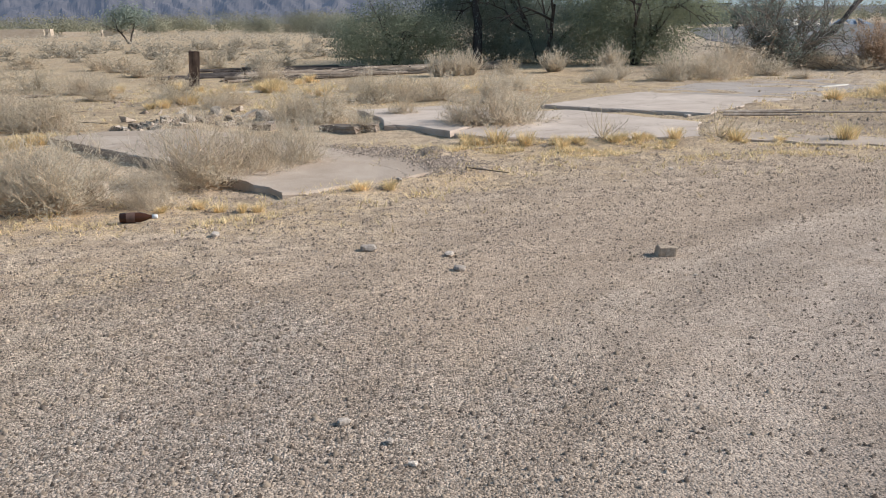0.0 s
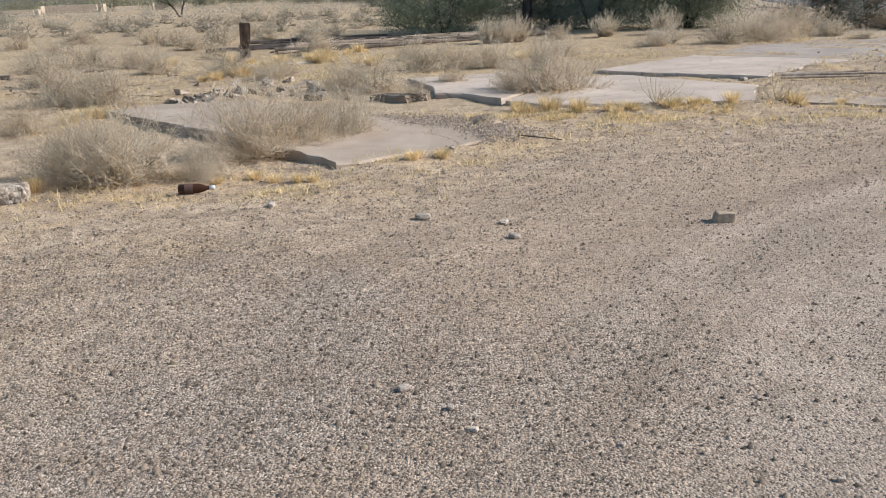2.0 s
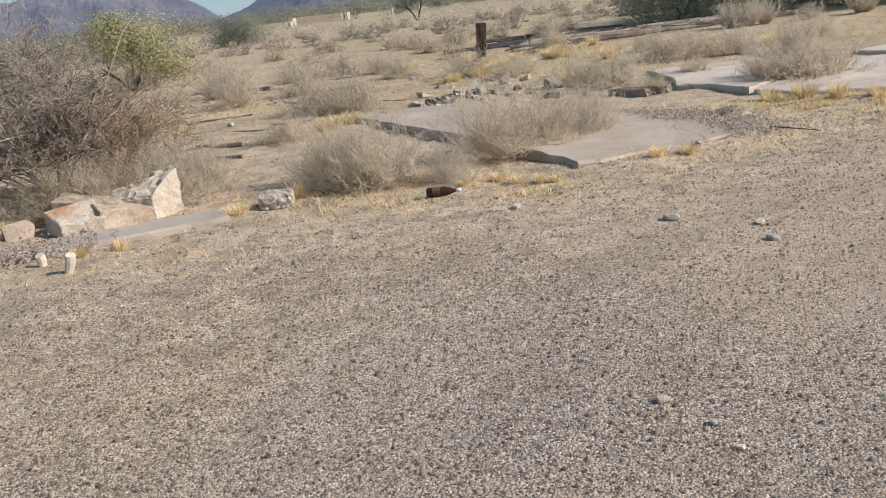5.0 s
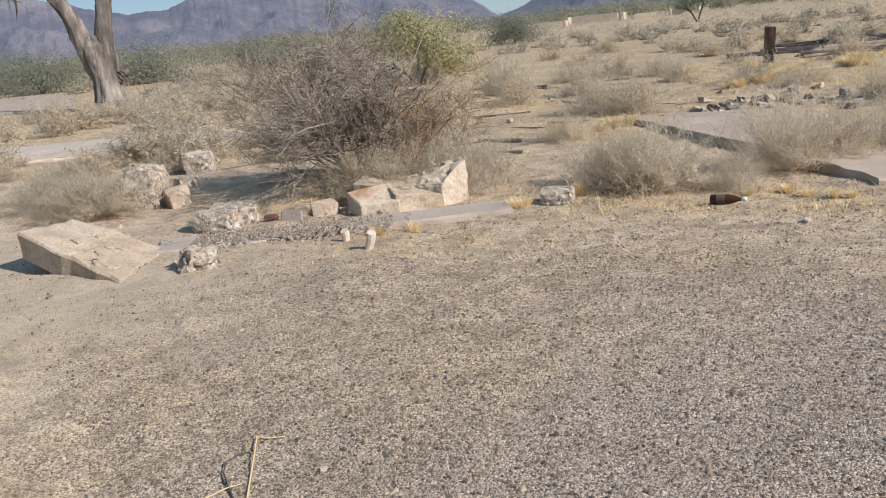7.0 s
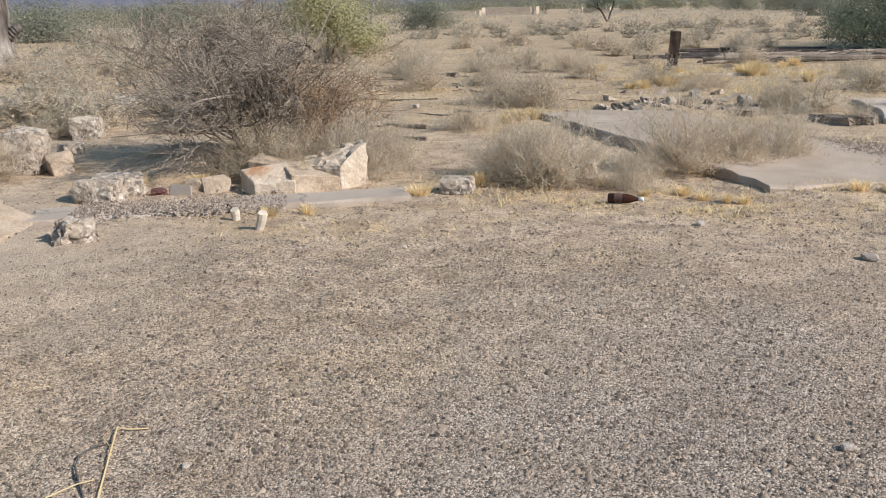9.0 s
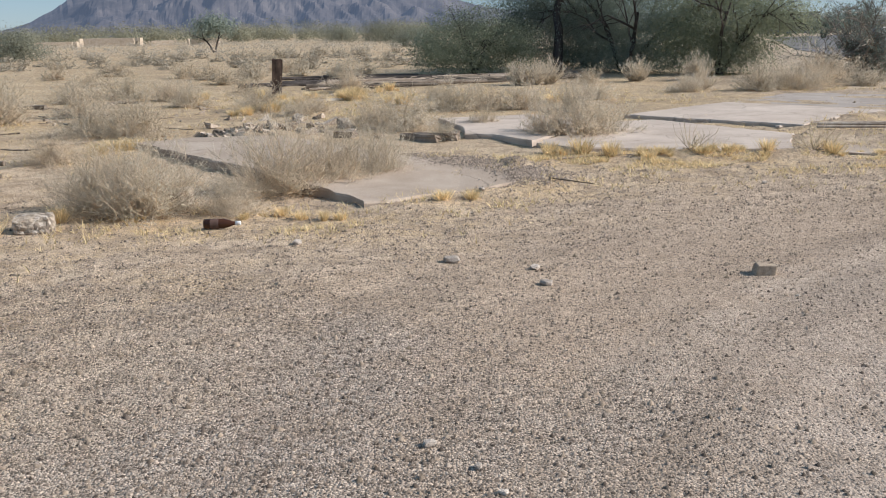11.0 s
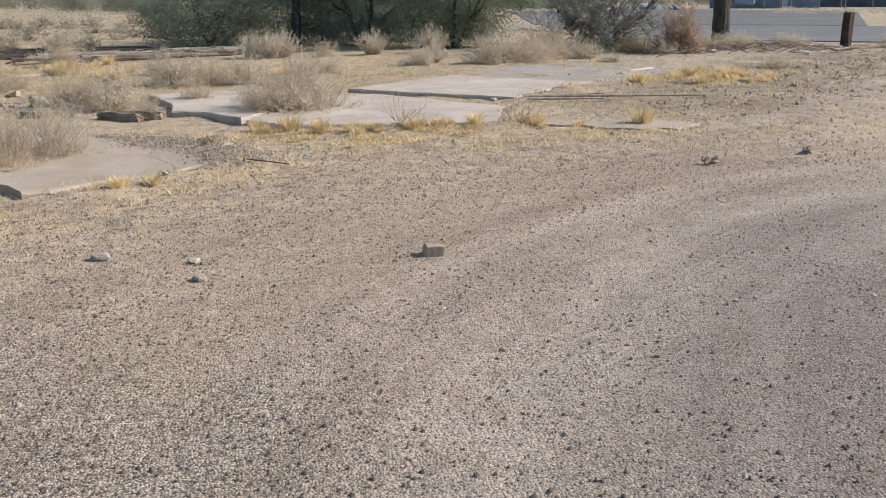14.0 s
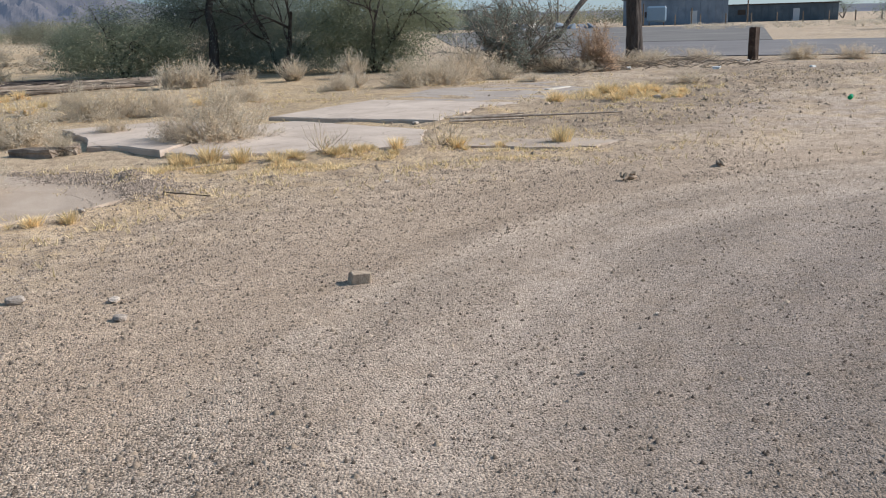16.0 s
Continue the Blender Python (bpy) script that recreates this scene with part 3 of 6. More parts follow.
# old pads beyond the bare bush
slab("concrete_pad", [(-19.0, 4.1), (-14.2, 9.7), (-11.5, 12.8), (-12.1, 13.9), (-17.5, 11.8), (-25.0, 8.8)], 0.04, M_SLAB, "broad pale dusty concrete pad among dry bushes", 9, 0.06)
slab("concrete_pad", [(-40.0, 17.5), (-31.2, 22.4), (-31.6, 24.4), (-44.0, 33.5), (-56.0, 36.0), (-56.0, 22.0)], 0.025, M_SLAB_TAN, "pale concrete pad far behind the old tree", 10, 0.06)

# kerb stones in a row between the slabs
for kx, ky, kl, kw, kr in ((-0.46, 13.24, 0.60, 0.2, -32), (-0.08, 13.22, 0.24, 0.22, -8), (-1.55, 13.66, 0.26, 0.2, -10)):
    bm = bmesh.new()
    bmesh.ops.create_cube(bm, size=1.0)
    bmesh.ops.subdivide_edges(bm, edges=bm.edges, cuts=2, use_grid_fill=True)
    for vert in bm.verts:
        w = noise.noise_vector(Vector((kx, ky, 0)) * 3 + vert.co * 2.3)
        vert.co = Vector((vert.co.x * kl, vert.co.y * kw, (vert.co.z + 0.5) * 0.10)) + w * 0.035
    solo("kerb_stone", bm_mesh("kerb_stone", bm, M_KERB), "broken dark concrete kerb piece lying on gravel", "kerb", at(kx, ky, kr, dz=-0.01), "kerb pieces")


# ---------------------------------------------------------------- rubble and rocks
def lump_mesh(name, size, seed, material, cuts=4, rough=0.16, boxy=0.75, flat_bottom=True):
    """A broken block: between a box and a ball, chipped all over."""
    bm = bmesh.new()
    bmesh.ops.create_cube(bm, size=2.0)
    bmesh.ops.subdivide_edges(bm, edges=bm.edges, cuts=cuts, use_grid_fill=True)
    off = Vector((seed * 3.7, seed * 1.3, seed * 0.7))
    for vert in bm.verts:
        c = vert.co.copy()
        ball = c.normalized() * 1.25
        c = c * boxy + ball * (1 - boxy)
        c += noise.noise_vector(c * 0.9 + off) * rough * 1.4 + noise.noise_vector(c * 2.6 + off) * rough * 0.8
        vert.co = Vector((c.x * size[0] * 0.42, c.y * size[1] * 0.42, c.z * size[2] * 0.44 + size[2] * 0.42))
    if flat_bottom:
        for vert in bm.verts:
            vert.co.z = max(vert.co.z, -0.02)
    bmesh.ops.triangulate(bm, faces=bm.faces)
    return bm_mesh(name, bm, material)


def plate_mesh(name, outline, thick, seed, material, pits=0.02, under=0.985):
    """A thick broken plate lying in its own plane, outline in metres."""
    rng = random.Random(seed)
    bm = bmesh.new()
    ring = []
    n = len(outline)
    for i in range(n):
        a, b = Vector(outline[i]), Vector(outline[(i + 1) % n])
        k = max(1, int((b - a).length / 0.1))
        ring += [a + (b - a) * j / k + Vector((rng.uniform(-1, 1), rng.uniform(-1, 1))) * 0.012 for j in range(k)]
    c = sum(ring, Vector((0, 0))) / len(ring)
    loops = []
    for s, z in ((under, 0.0), (under * 0.9 + 0.1, 0.02), (under * 0.5 + 0.5, thick * 0.5), (0.995, thick - 0.02), (0.97, thick), (0.72, thick), (0.42, thick)):
        loops.append([bm.verts.new((*(c + (p - c) * s), z + (rng.uniform(-1, 1) * 0.006 if 0 < z < thick else 0) + (noise.noise(Vector((p.x * 5 * s, p.y * 5 * s, seed))) * pits if z >= thick else 0))) for p in ring])
    m = len(ring)
    for a, b in zip(loops, loops[1:]):
        for i in range(m):
            j = (i + 1) % m
            bm.faces.new((a[i], a[j], b[j], b[i]))
    cap = [bm.faces.new(loops[-1]), bm.faces.new(list(reversed(loops[0])))]
    bmesh.ops.triangulate(bm, faces=cap)
    return bm_mesh(name, bm, material)


def shard_mesh(name, size, seed, material, points=13, rough=0.05):
    """An angular broken block with flat faces and worn edges."""
    rng = random.Random(seed)
    bm = bmesh.new()
    for i in range(points):
        q = Vector((rng.choice((-1, 1)) * rng.uniform(0.55, 1), rng.choice((-1, 1)) * rng.uniform(0.55, 1), rng.choice((0, 0, 1)) * rng.uniform(0.6, 1)))
        bm.verts.new((q.x * size[0] / 2, q.y * size[1] / 2, q.z * size[2] - 0.02))
    hull = bmesh.ops.convex_hull(bm, input=bm.verts)
    bmesh.ops.delete(bm, geom=[g for g in hull["geom_interior"] if isinstance(g, bmesh.types.BMVert)], context="VERTS")
    bmesh.ops.dissolve_limit(bm, angle_limit=radians(12), verts=bm.verts, edges=bm.edges)
    bmesh.ops.bevel(bm, geom=bm.edges, offset=min(size) * 0.05, segments=1, affect="EDGES")
    bmesh.ops.triangulate(bm, faces=bm.faces)
    bmesh.ops.subdivide_edges(bm, edges=bm.edges, cuts=2, use_grid_fill=True)
    for vert in bm.verts:
        vert.co += noise.noise_vector(vert.co * 9 + Vector((seed, 0, 0))) * rough * min(size) * 0.6 + noise.noise_vector(vert.co * 26 + Vector((seed, 5, 0))) * rough * min(size) * 0.35
    return bm_mesh(name, bm, material)


# the big tipped slab: its near edge on the ground, the far side propped up
big = plate_mesh("tipped_slab", [(0, 0), (-0.44, 0.86), (-1.36, 0.62), (-1.19, 0.0)], 0.21, 5, M_BLOCK, 0.03, 0.88)
TILT = Matrix.Rotation(radians(17.5), 4, Vector((-0.44, 0.9, 0)))
tipped = solo("tipped_slab", big, "thick tan concrete slab tipped up on rubble", "concrete block", Matrix.Translation((-5.26, 4.74, -0.19)) @ TILT, "broken blocks")
for sx, sy, sz in ((-6.30, 5.05, 0.16), (-6.5, 5.3, 0.18), (-6.2, 5.6, 0.16)):
    solo("rubble_stone", lump_mesh("rubble_stone", (sz * 1.3, sz, sz * 0.8), sx, M_RUBBLE, 3), "rough stone under the tipped slab", "stone", at(sx, sy, sx * 50), "rubble stones")
rng = random.Random(41)
for i in range(9):
    w = rng.uniform(0.08, 0.6)
    u = rng.uniform(-0.95, -0.15) - w * 0.25
    p = tipped.matrix_basis @ Vector((u, w, 0.205))
    ch = solo("concrete_chip", lump_mesh("concrete_chip", (rng.uniform(0.08, 0.17), rng.uniform(0.06, 0.11), 0.03), i, M_BLOCK, 2), "flat chip of tan concrete on the tipped slab", "stone", Matrix.Translation(p) @ TILT @ pose(0, 0, 0, 0, 0, rng.uniform(0, 180)), "concrete chips")

# wedge, long block and stained block in a heap on the footing
def hull_block(name, base, tops, seed, material, rough=0.012, pits=0):
    """A chunk with flat broken faces: base corners and the height over each."""
    bm = bmesh.new()
    for (x, y), top in zip(base, tops):
        bm.verts.new((x, y, -0.04))
        bm.verts.new((x, y, top))
    bmesh.ops.convex_hull(bm, input=bm.verts)
    bmesh.ops.dissolve_limit(bm, angle_limit=radians(4), verts=bm.verts, edges=bm.edges)
    bmesh.ops.bevel(bm, geom=bm.edges, offset=0.007, segments=1, affect="EDGES")
    bmesh.ops.triangulate(bm, faces=bm.faces)
    for _ in range(2):
        bmesh.ops.subdivide_edges(bm, edges=[e for e in bm.edges if e.calc_length() > 0.035], cuts=1)
        bmesh.ops.triangulate(bm, faces=bm.faces)
    bmesh.ops.subdivide_edges(bm, edges=[e for e in bm.edges if e.calc_length() > 0.03], cuts=1)
    bmesh.ops.triangulate(bm, faces=bm.faces)
    bm.normal_update()
    move = []
    for vert in bm.verts:
        c = vert.co + Vector((seed, 0, 0))
        w = noise.noise_vector(c * 7) * rough + noise.noise_vector(c * 23) * rough * 0.6
        # deep pits only on the broken side, which leans up and away from the sun
        if pits and vert.normal.z > 0.25 and vert.normal.x < 0.45:
            w -= vert.normal * max(0.0, noise.noise(c * 13) - 0.12) * pits + vert.normal * abs(noise.noise(c * 6)) * pits * 0.3
        move.append(w)
    for vert, w in zip(bm.verts, move):
        vert.co += w
    return bm_mesh(name, bm, material)


wedge = hull_block("broken_block", [(0.03, -0.12), (0.12, 0.19), (-0.02, 0.34), (-0.26, 0.28), (-0.50, 0.08), (-0.36, -0.10)], [0.20, 0.37, 0.37, 0.32, 0.22, 0.18], 8, M_PALE, 0.014, 0.17)
solo("broken_block", wedge, "tall broken wedge of pale concrete with a pitted side", "concrete block", pose(-4.12, 7.60, 0.01, 0, 0, 0), "broken blocks")
longb = hull_block("broken_block", [(0.25, 0.12), (-0.03, -0.21), (-0.28, -0.01), (-0.05, 0.30)], [0.10, 0.165, 0.20, 0.15], 12, M_BLOCK)
solo("broken_block", longb, "long tan concrete block lying on its side", "concrete block", pose(-4.33, 7.34, 0.01, 0, 0, 0), "broken blocks")
stain = hull_block("broken_block", [(0.31, -0.03), (0.0, -0.20), (-0.25, -0.06), (0.05, 0.20)], [0.115, 0.085, 0.185, 0.215], 23, M_RUST_BLOCK)
solo("broken_block", stain, "rust-stained tan concrete block with a broken face", "concrete block", pose(-4.64, 7.18, 0.01, 0, 0, 0), "broken blocks")
back = hull_block("broken_block", [(0.30, -0.06), (-0.22, -0.20), (-0.30, 0.08), (0.24, 0.14)], [0.17, 0.235, 0.255, 0.17], 9, M_BLOCK)
solo("broken_block", back, "flat-topped tan concrete piece behind broken blocks", "concrete block", pose(-4.70, 7.46, 0.01, 0, 0, 0), "broken blocks")
# upright thin piece, brick-red bit, smaller pieces beside the heap
for bx, by, sz, rz, mat, lab in (
    (-5.30, 6.78, (0.24, 0.05, 0.15), 20, M_SLAB_GREY, "thin grey concrete piece standing on edge"),
    (-5.12, 7.05, (0.26, 0.18, 0.20), 50, M_BLOCK, "tan broken concrete piece in the heap"),
    (-5.32, 7.02, (0.24, 0.16, 0.15), 10, M_BLOCK, "tan broken concrete piece in the heap"),
    (-4.55, 6.78, (0.16, 0.10, 0.06), 70, M_BLOCK, "small pale concrete chip on the footing"),
    (-3.06, 7.70, (0.30, 0.26, 0.19), 10, M_RUBBLE, "squat lump of pebbly concrete beside a bush"),
    (-2.28, 8.70, (0.30, 0.24, 0.20), 80, M_RUBBLE, "pebbly concrete lump between two dry bushes"),
    (-5.72, 6.28, (0.46, 0.30, 0.24), 15, M_RUBBLE, "pale lump of pebbly concrete on gravel"),
    (-5.85, 6.62, (0.50, 0.34, 0.24), 40, M_RUBBLE, "brownish lump of pebbly concrete"),
    (-4.90, 5.27, (0.30, 0.24, 0.21), 70, M_CRAG, "jagged white-flecked rock on the gravel edge"),
    (-5.10, 5.30, (0.13, 0.10, 0.08), 20, M_RUBBLE, "small rough stone on the gravel edge"),
    (-7.62, 7.14, (0.44, 0.42, 0.54), 20, M_RUBBLE, "tall pitted stump of old concrete"),
    (-7.28, 7.28, (0.32, 0.30, 0.26), 60, M_BLOCK, "round tan concrete chunk beside a tall stump"),
    (-8.15, 7.20, (0.26, 0.24, 0.24), 0, M_RUBBLE, "rounded concrete lump behind dry grass"),
    (-8.95, 9.20, (0.42, 0.36, 0.34), 30, M_RUBBLE, "worn concrete chunk behind rubble"),
    (-8.10, 8.15, (0.28, 0.24, 0.18), 75, M_RUBBLE, "grey stone beside the bare bush"),
    (-7.0, 6.2, (0.22, 0.16, 0.09), 30, M_BLOCK, "flat concrete piece on dusty ground"),
):
    kind = "concrete_lump" if mat is not M_SLAB_GREY else "concrete_piece"
    solo(kind, lump_mesh(kind, sz, bx + by, M_RUBBLE, 9 if mat is M_CRAG else 6, 0.42 if mat is M_CRAG else 0.17, 0.5 if mat is M_CRAG else 0.7) if mat in (M_RUBBLE, M_CRAG) else shard_mesh(kind, sz, int((bx + by) * 10), mat, 16), lab, "concrete lump", at(bx, by, rz, dz=-0.03), "rubble")

# two short white plugs
for px_, py_, h, tilt in ((-3.85, 5.99, 0.125, 16), (-4.20, 6.17, 0.075, -6)):
    acc = Acc()
    acc.tube([Vector((0, 0, -0.03)), Vector((0, 0, 0.01)), Vector((0.004, 0, h * 0.6)), Vector((0, 0.003, h)), Vector((0, 0, h + 0.006))], [0.03, 0.031, 0.034, 0.036, 0.033], 9, True)
    solo("concrete_plug", acc.mesh("concrete_plug", simple("white_mortar", (0.55, 0.47, 0.38), 0.9)), "short white mortar plug stuck in the ground", "concrete plug", at(px_, py_, 20, rx=4, ry=tilt), "mortar plugs")

# heap of stones behind the near slab
rng = random.Random(7)
heap = [shard_mesh("rubble_stone", (1.0, rng.uniform(0.6, 0.9), rng.uniform(0.4, 0.7)), i + 3, (M_STONE, M_STONE, M_RUBBLE, M_CLOD)[i % 4], 11, 0.1) for i in range(8)]
for i in range(270):
    cx, cy = rng.choice([(-3.2, 13.75), (-3.0, 13.65), (-2.85, 13.9), (-3.3, 14.1), (-2.7, 13.8), (-2.9, 15.6), (-2.3, 15.4), (-1.9, 14.3)])
    x, y, s = rng.gauss(cx, 0.26 if cy < 14.2 else 0.5), rng.gauss(cy, 0.2 if cy < 14.2 else 0.45), rng.choice([0.05, 0.06, 0.08, 0.1, 0.13, 0.16, 0.22])
    solo("rubble_stone", heap[i % 8], "loose broken stone in the heap behind the slab", "stone", at(x, y, rng.uniform(0, 360), s, dz=-0.12 * s, rx=rng.uniform(-14, 14), ry=rng.uniform(-14, 14)), "stones of the heap")
for x, y, s in ((-3.36, 16.46, 0.26), (-2.74, 16.34, 0.22), (-2.10, 15.68, 0.32), (-1.55, 13.95, 0.24), (-2.5, 16.8, 0.24), (-3.7, 16.3, 0.2), (-3.9, 15.3, 0.24), (-1.75, 15.2, 0.3)):
    solo("rubble_stone", heap[int(s * 100) % 8], "pale broken concrete piece behind the slab", "stone", at(x, y, x * 77, s), "rubble stones")

# stones lying on the gravel lane
LANE_STONES = [(0.16, 6.66, 0.15), (0.68, 6.52, 0.10), (0.72, 6.13, 0.11), (0.165, 4.03, 0.07), (0.34, 3.86, 0.05), (0.42, 3.69, 0.05), (2.08, 5.90, 0.035), (-0.95, 7.25, 0.11), (1.5, 3.3, 0.04), (0.9, 3.55, 0.035), (-1.90, 2.99, 0.05), (-1.9, 4.3, 0.04), (1.02, 3.15, 0.045), (2.6, 4.6, 0.04), (-3.4, 4.9, 0.05), (-2.6, 5.9, 0.05), (-0.4, 5.6, 0.04), (3.3, 5.2, 0.04), (0.35, 9.05, 0.08), (3.0, 9.6, 0.07), (2.4, 9.0, 0.05), (9.6, 16.0, 0.22), (4.6, 14.3, 0.16), (-4.9, 12.0, 0.2), (-6.6, 13.7, 0.16), (-6.0, 15.5, 0.2)]
lane_shapes = [lump_mesh("loose_stone", (1.15, rng.uniform(0.8, 1.0), rng.uniform(0.45, 0.65)), i + 33, M_LANE_STONE, 3, 0.2, 0.35) for i in range(5)]
for i, (x, y, s) in enumerate(LANE_STONES):
    solo("loose_stone", lane_shapes[i % 5], "loose grey-brown stone lying on gravel", "stone", at(x, y, i * 67, s * 0.62), "loose stones")
# the brick-shaped stone with a sharp shadow
solo("concrete_cube", shard_mesh("concrete_cube", (0.14, 0.10, 0.085), 14, M_BLOCK, 26, 0.06), "small squared grey-brown concrete stone on gravel", "stone", at(2.03, 6.36, -6))

# glass bottle by the bush: body, label band and neck
bottle = thing("glass_bottle", "brown glass bottle lying on dry grass", "bottle", at(-1.74, 7.66, 6, 1.15, dz=0.041, ry=90))
acc = Acc()
acc.tube([Vector((0, 0, z)) for z in (0, 0.006, 0.13, 0.165, 0.19, 0.235)], [0.026, 0.034, 0.034, 0.024, 0.0135, 0.0125], 16, True)
part("bottle_body", acc.mesh("bottle_body", simple("brown_glass", (0.055, 0.022, 0.012), 0.12), True), bottle)
acc = Acc()
acc.tube([Vector((0, 0, z)) for z in (0.045, 0.10)], [0.0348, 0.0348], 16)
part("paper_label", acc.mesh("paper_label", simple("faded_label", (0.11, 0.066, 0.053), 0.8), True), bottle, "faded brown paper label")
acc = Acc()
acc.tube([Vector((0, 0, z)) for z in (0.205, 0.236, 0.24)], [0.0150, 0.0150, 0.012], 12, True)
part("foil_neck", acc.mesh("foil_neck", simple("white_foil", (0.72, 0.70, 0.68), 0.35), True), bottle, "white foil round the neck")


# ---------------------------------------------------------------- posts, timber, litter
def post_mesh(name, w, d, h, seed, material):
    bm = bmesh.new()
    bmesh.ops.create_cube(bm, size=1.0)
    bmesh.ops.subdivide_edges(bm, edges=bm.edges, cuts=4, use_grid_fill=True)
    for vert in bm.verts:
        c = vert.co
        r = noise.noise_vector(Vector((c.x * 3, c.y * 3, c.z * 1.2 + seed)))
        top = 0.06 * noise.noise(Vector((c.x * 6, c.y * 6, seed))) if c.z > 0.45 else 0
        vert.co = Vector((c.x * w + r.x * w * 0.14, c.y * d + r.y * d * 0.14, (c.z + 0.5) * (h + 0.12) - 0.12 + top * h))
    return bm_mesh(name, bm, material)


solo("timber_post", post_mesh("timber_post", 0.23, 0.2, 0.83, 1, M_POST), "rusty brown square timber post in sand", "post", at(-4.70, 23.5, 12, ry=4.5), "old posts")
solo("timber_post", post_mesh("timber_post", 0.26, 0.25, 1.02, 5, M_POST), "dark weathered timber post beside the road", "post", at(19.45, 26.95, 30, ry=1), "old posts")


def log_mesh(name, length, radius, seed, sides=7, bend=0.06, material=None):
    acc = Acc()
    n = max(4, int(length / 0.35))
    pts, rad = [], []
    for i in range(n + 1):
        t = i / n
        w = noise.noise_vector(Vector((t * 2.0, seed, 0.5))) * bend * length
        pts.append(Vector((t * length, w.y, abs(w.z) * 0.25 + radius * 0.8)))
        rad.append(radius * (1 - 0.45 * t) * (1 + 0.2 * noise.noise(Vector((t * 9, seed, 2)))))
    acc.tube(pts, rad, sides, True)
    return acc.mesh(name, material or M_LOG)


rng = random.Random(12)
for i in range(60):
    x, y = -6.4 + 5.4 * rng.random(), 26.0 + 5.5 * rng.random()
    solo("fallen_timber", log_mesh("fallen_timber", rng.uniform(1.2, 3.4), rng.uniform(0.025, 0.055), i + 60, material=M_BARK_DARK), "thin dark rotten board lying flat on sand", "timber", at(x, y, rng.uniform(-4, 26)), "fallen timber")
for i in range(26):
    x, y = -4.3 + 5.2 * rng.random(), 0
    y = 24.2 + (x + 4.3) * 0.75 + rng.uniform(-0.3, 2.0)
    solo("fallen_timber", log_mesh("fallen_timber", rng.uniform(1.2, 3.6), rng.uniform(0.035, 0.09), i), "dark weathered timber lying on sand", "timber", at(x, y, rng.uniform(5, 40)), "fallen timber")
for x, y, l, r, rz in ((-5.2, 11.3, 0.75, 0.03, 170), (-5.6, 13.0, 0.6, 0.025, 20), (-4.7, 10.3, 0.5, 0.02, 165), (-7.3, 17.5, 0.9, 0.05, 10), (-8.6, 19.5, 1.1, 0.06, 160), (-7.9, 20.5, 0.8, 0.05, 15), (-9.5, 22.5, 1.2, 0.06, 30), (-6.4, 16.0, 0.6, 0.03, 140), (1.0, 9.55, 0.52, 0.008, -48), (-0.3, 10.7, 0.4, 0.008, -30), (1.2, 11.3, 0.9, 0.012, 12)):
    solo("dead_branch", log_mesh("dead_branch", l, r, x + y, 6, 0.08), "grey dead branch lying on the ground", "branch", at(x, y, rz), "dead branches")
# sticks and stones strewn over the open ground behind the rubble
rng = random.Random(57)
STICKS = [log_mesh("dead_branch", rng.uniform(0.35, 0.9), rng.uniform(0.006, 0.018), i + 40, 6, 0.16) for i in range(7)]
for i in range(70):
    x, y = rng.uniform(-9.5, -2.8), rng.uniform(9.2, 23.0)
    if x > -4.6 and y < 13.5:
        continue
    solo("dead_branch", STICKS[i % 7], "grey dead stick lying on sandy ground", "branch", at(x, y, rng.uniform(0, 360)), "dead branches")
for i in range(80):
    x, y = rng.uniform(-10, -2.8), rng.uniform(9.2, 24.0)
    if x > -4.6 and y < 13.5:
        continue
    solo("loose_stone", heap[i % 8], "loose stone lying on sandy ground", "stone", at(x, y, i * 41, rng.choice([0.06, 0.08, 0.1, 0.14, 0.2]), dz=-0.008), "loose stones")
for x, y, l, rz in ((5.1, 14.15, 2.6, -10), (5.0, 13.92, 1.1, -9), (5.05, 14.3, 1.3, 4)):
    solo("old_pipe", log_mesh("old_pipe", l, 0.022, x, 8, 0.012, M_STONE), "rusty brown iron pipe lying across the dirt", "pipe", at(x, y, rz), "old pipes")
bm = bmesh.new()
bmesh.ops.create_cube(bm, size=1.0)
bmesh.ops.scale(bm, verts=bm.verts, vec=(0.95, 0.12, 0.035))
bmesh.ops.bevel(bm, geom=bm.edges, offset=0.008, segments=1, affect="EDGES")
solo("plank", bm_mesh("plank", bm, M_PLANK), "bleached white plank lying on the grey pad", "plank", at(9.15, 19.3, 36, dz=0.045))
bm = bmesh.new()
bmesh.ops.create_cube(bm, size=1.0)
bmesh.ops.scale(bm, verts=bm.verts, vec=(1.0, 0.1, 0.04))
solo("plank", bm_mesh("plank", bm, M_PLANK), "pale plank lying in dry grass", "plank", at(-3.1, 20.8, 30, dz=0.02))
# straw stalk close to the camera, and a dark strip laid as its shadow
def laid(name, label, category, runs, material):
    """A thin thing lying on the gravel: runs of points on the ground, with their radii."""
    acc = Acc()
    for pts, r0, r1 in runs:
        n = len(pts) - 1
        acc.tube([Vector((x, y, gz(x, y) + 0.006 + 0.008 * math.sin(math.pi * k / n))) for k, (x, y) in enumerate(pts)], [r0 + (r1 - r0) * k / n for k in range(n + 1)], 5, True)
    solo(name, acc.mesh(name, material), label, category, Matrix())


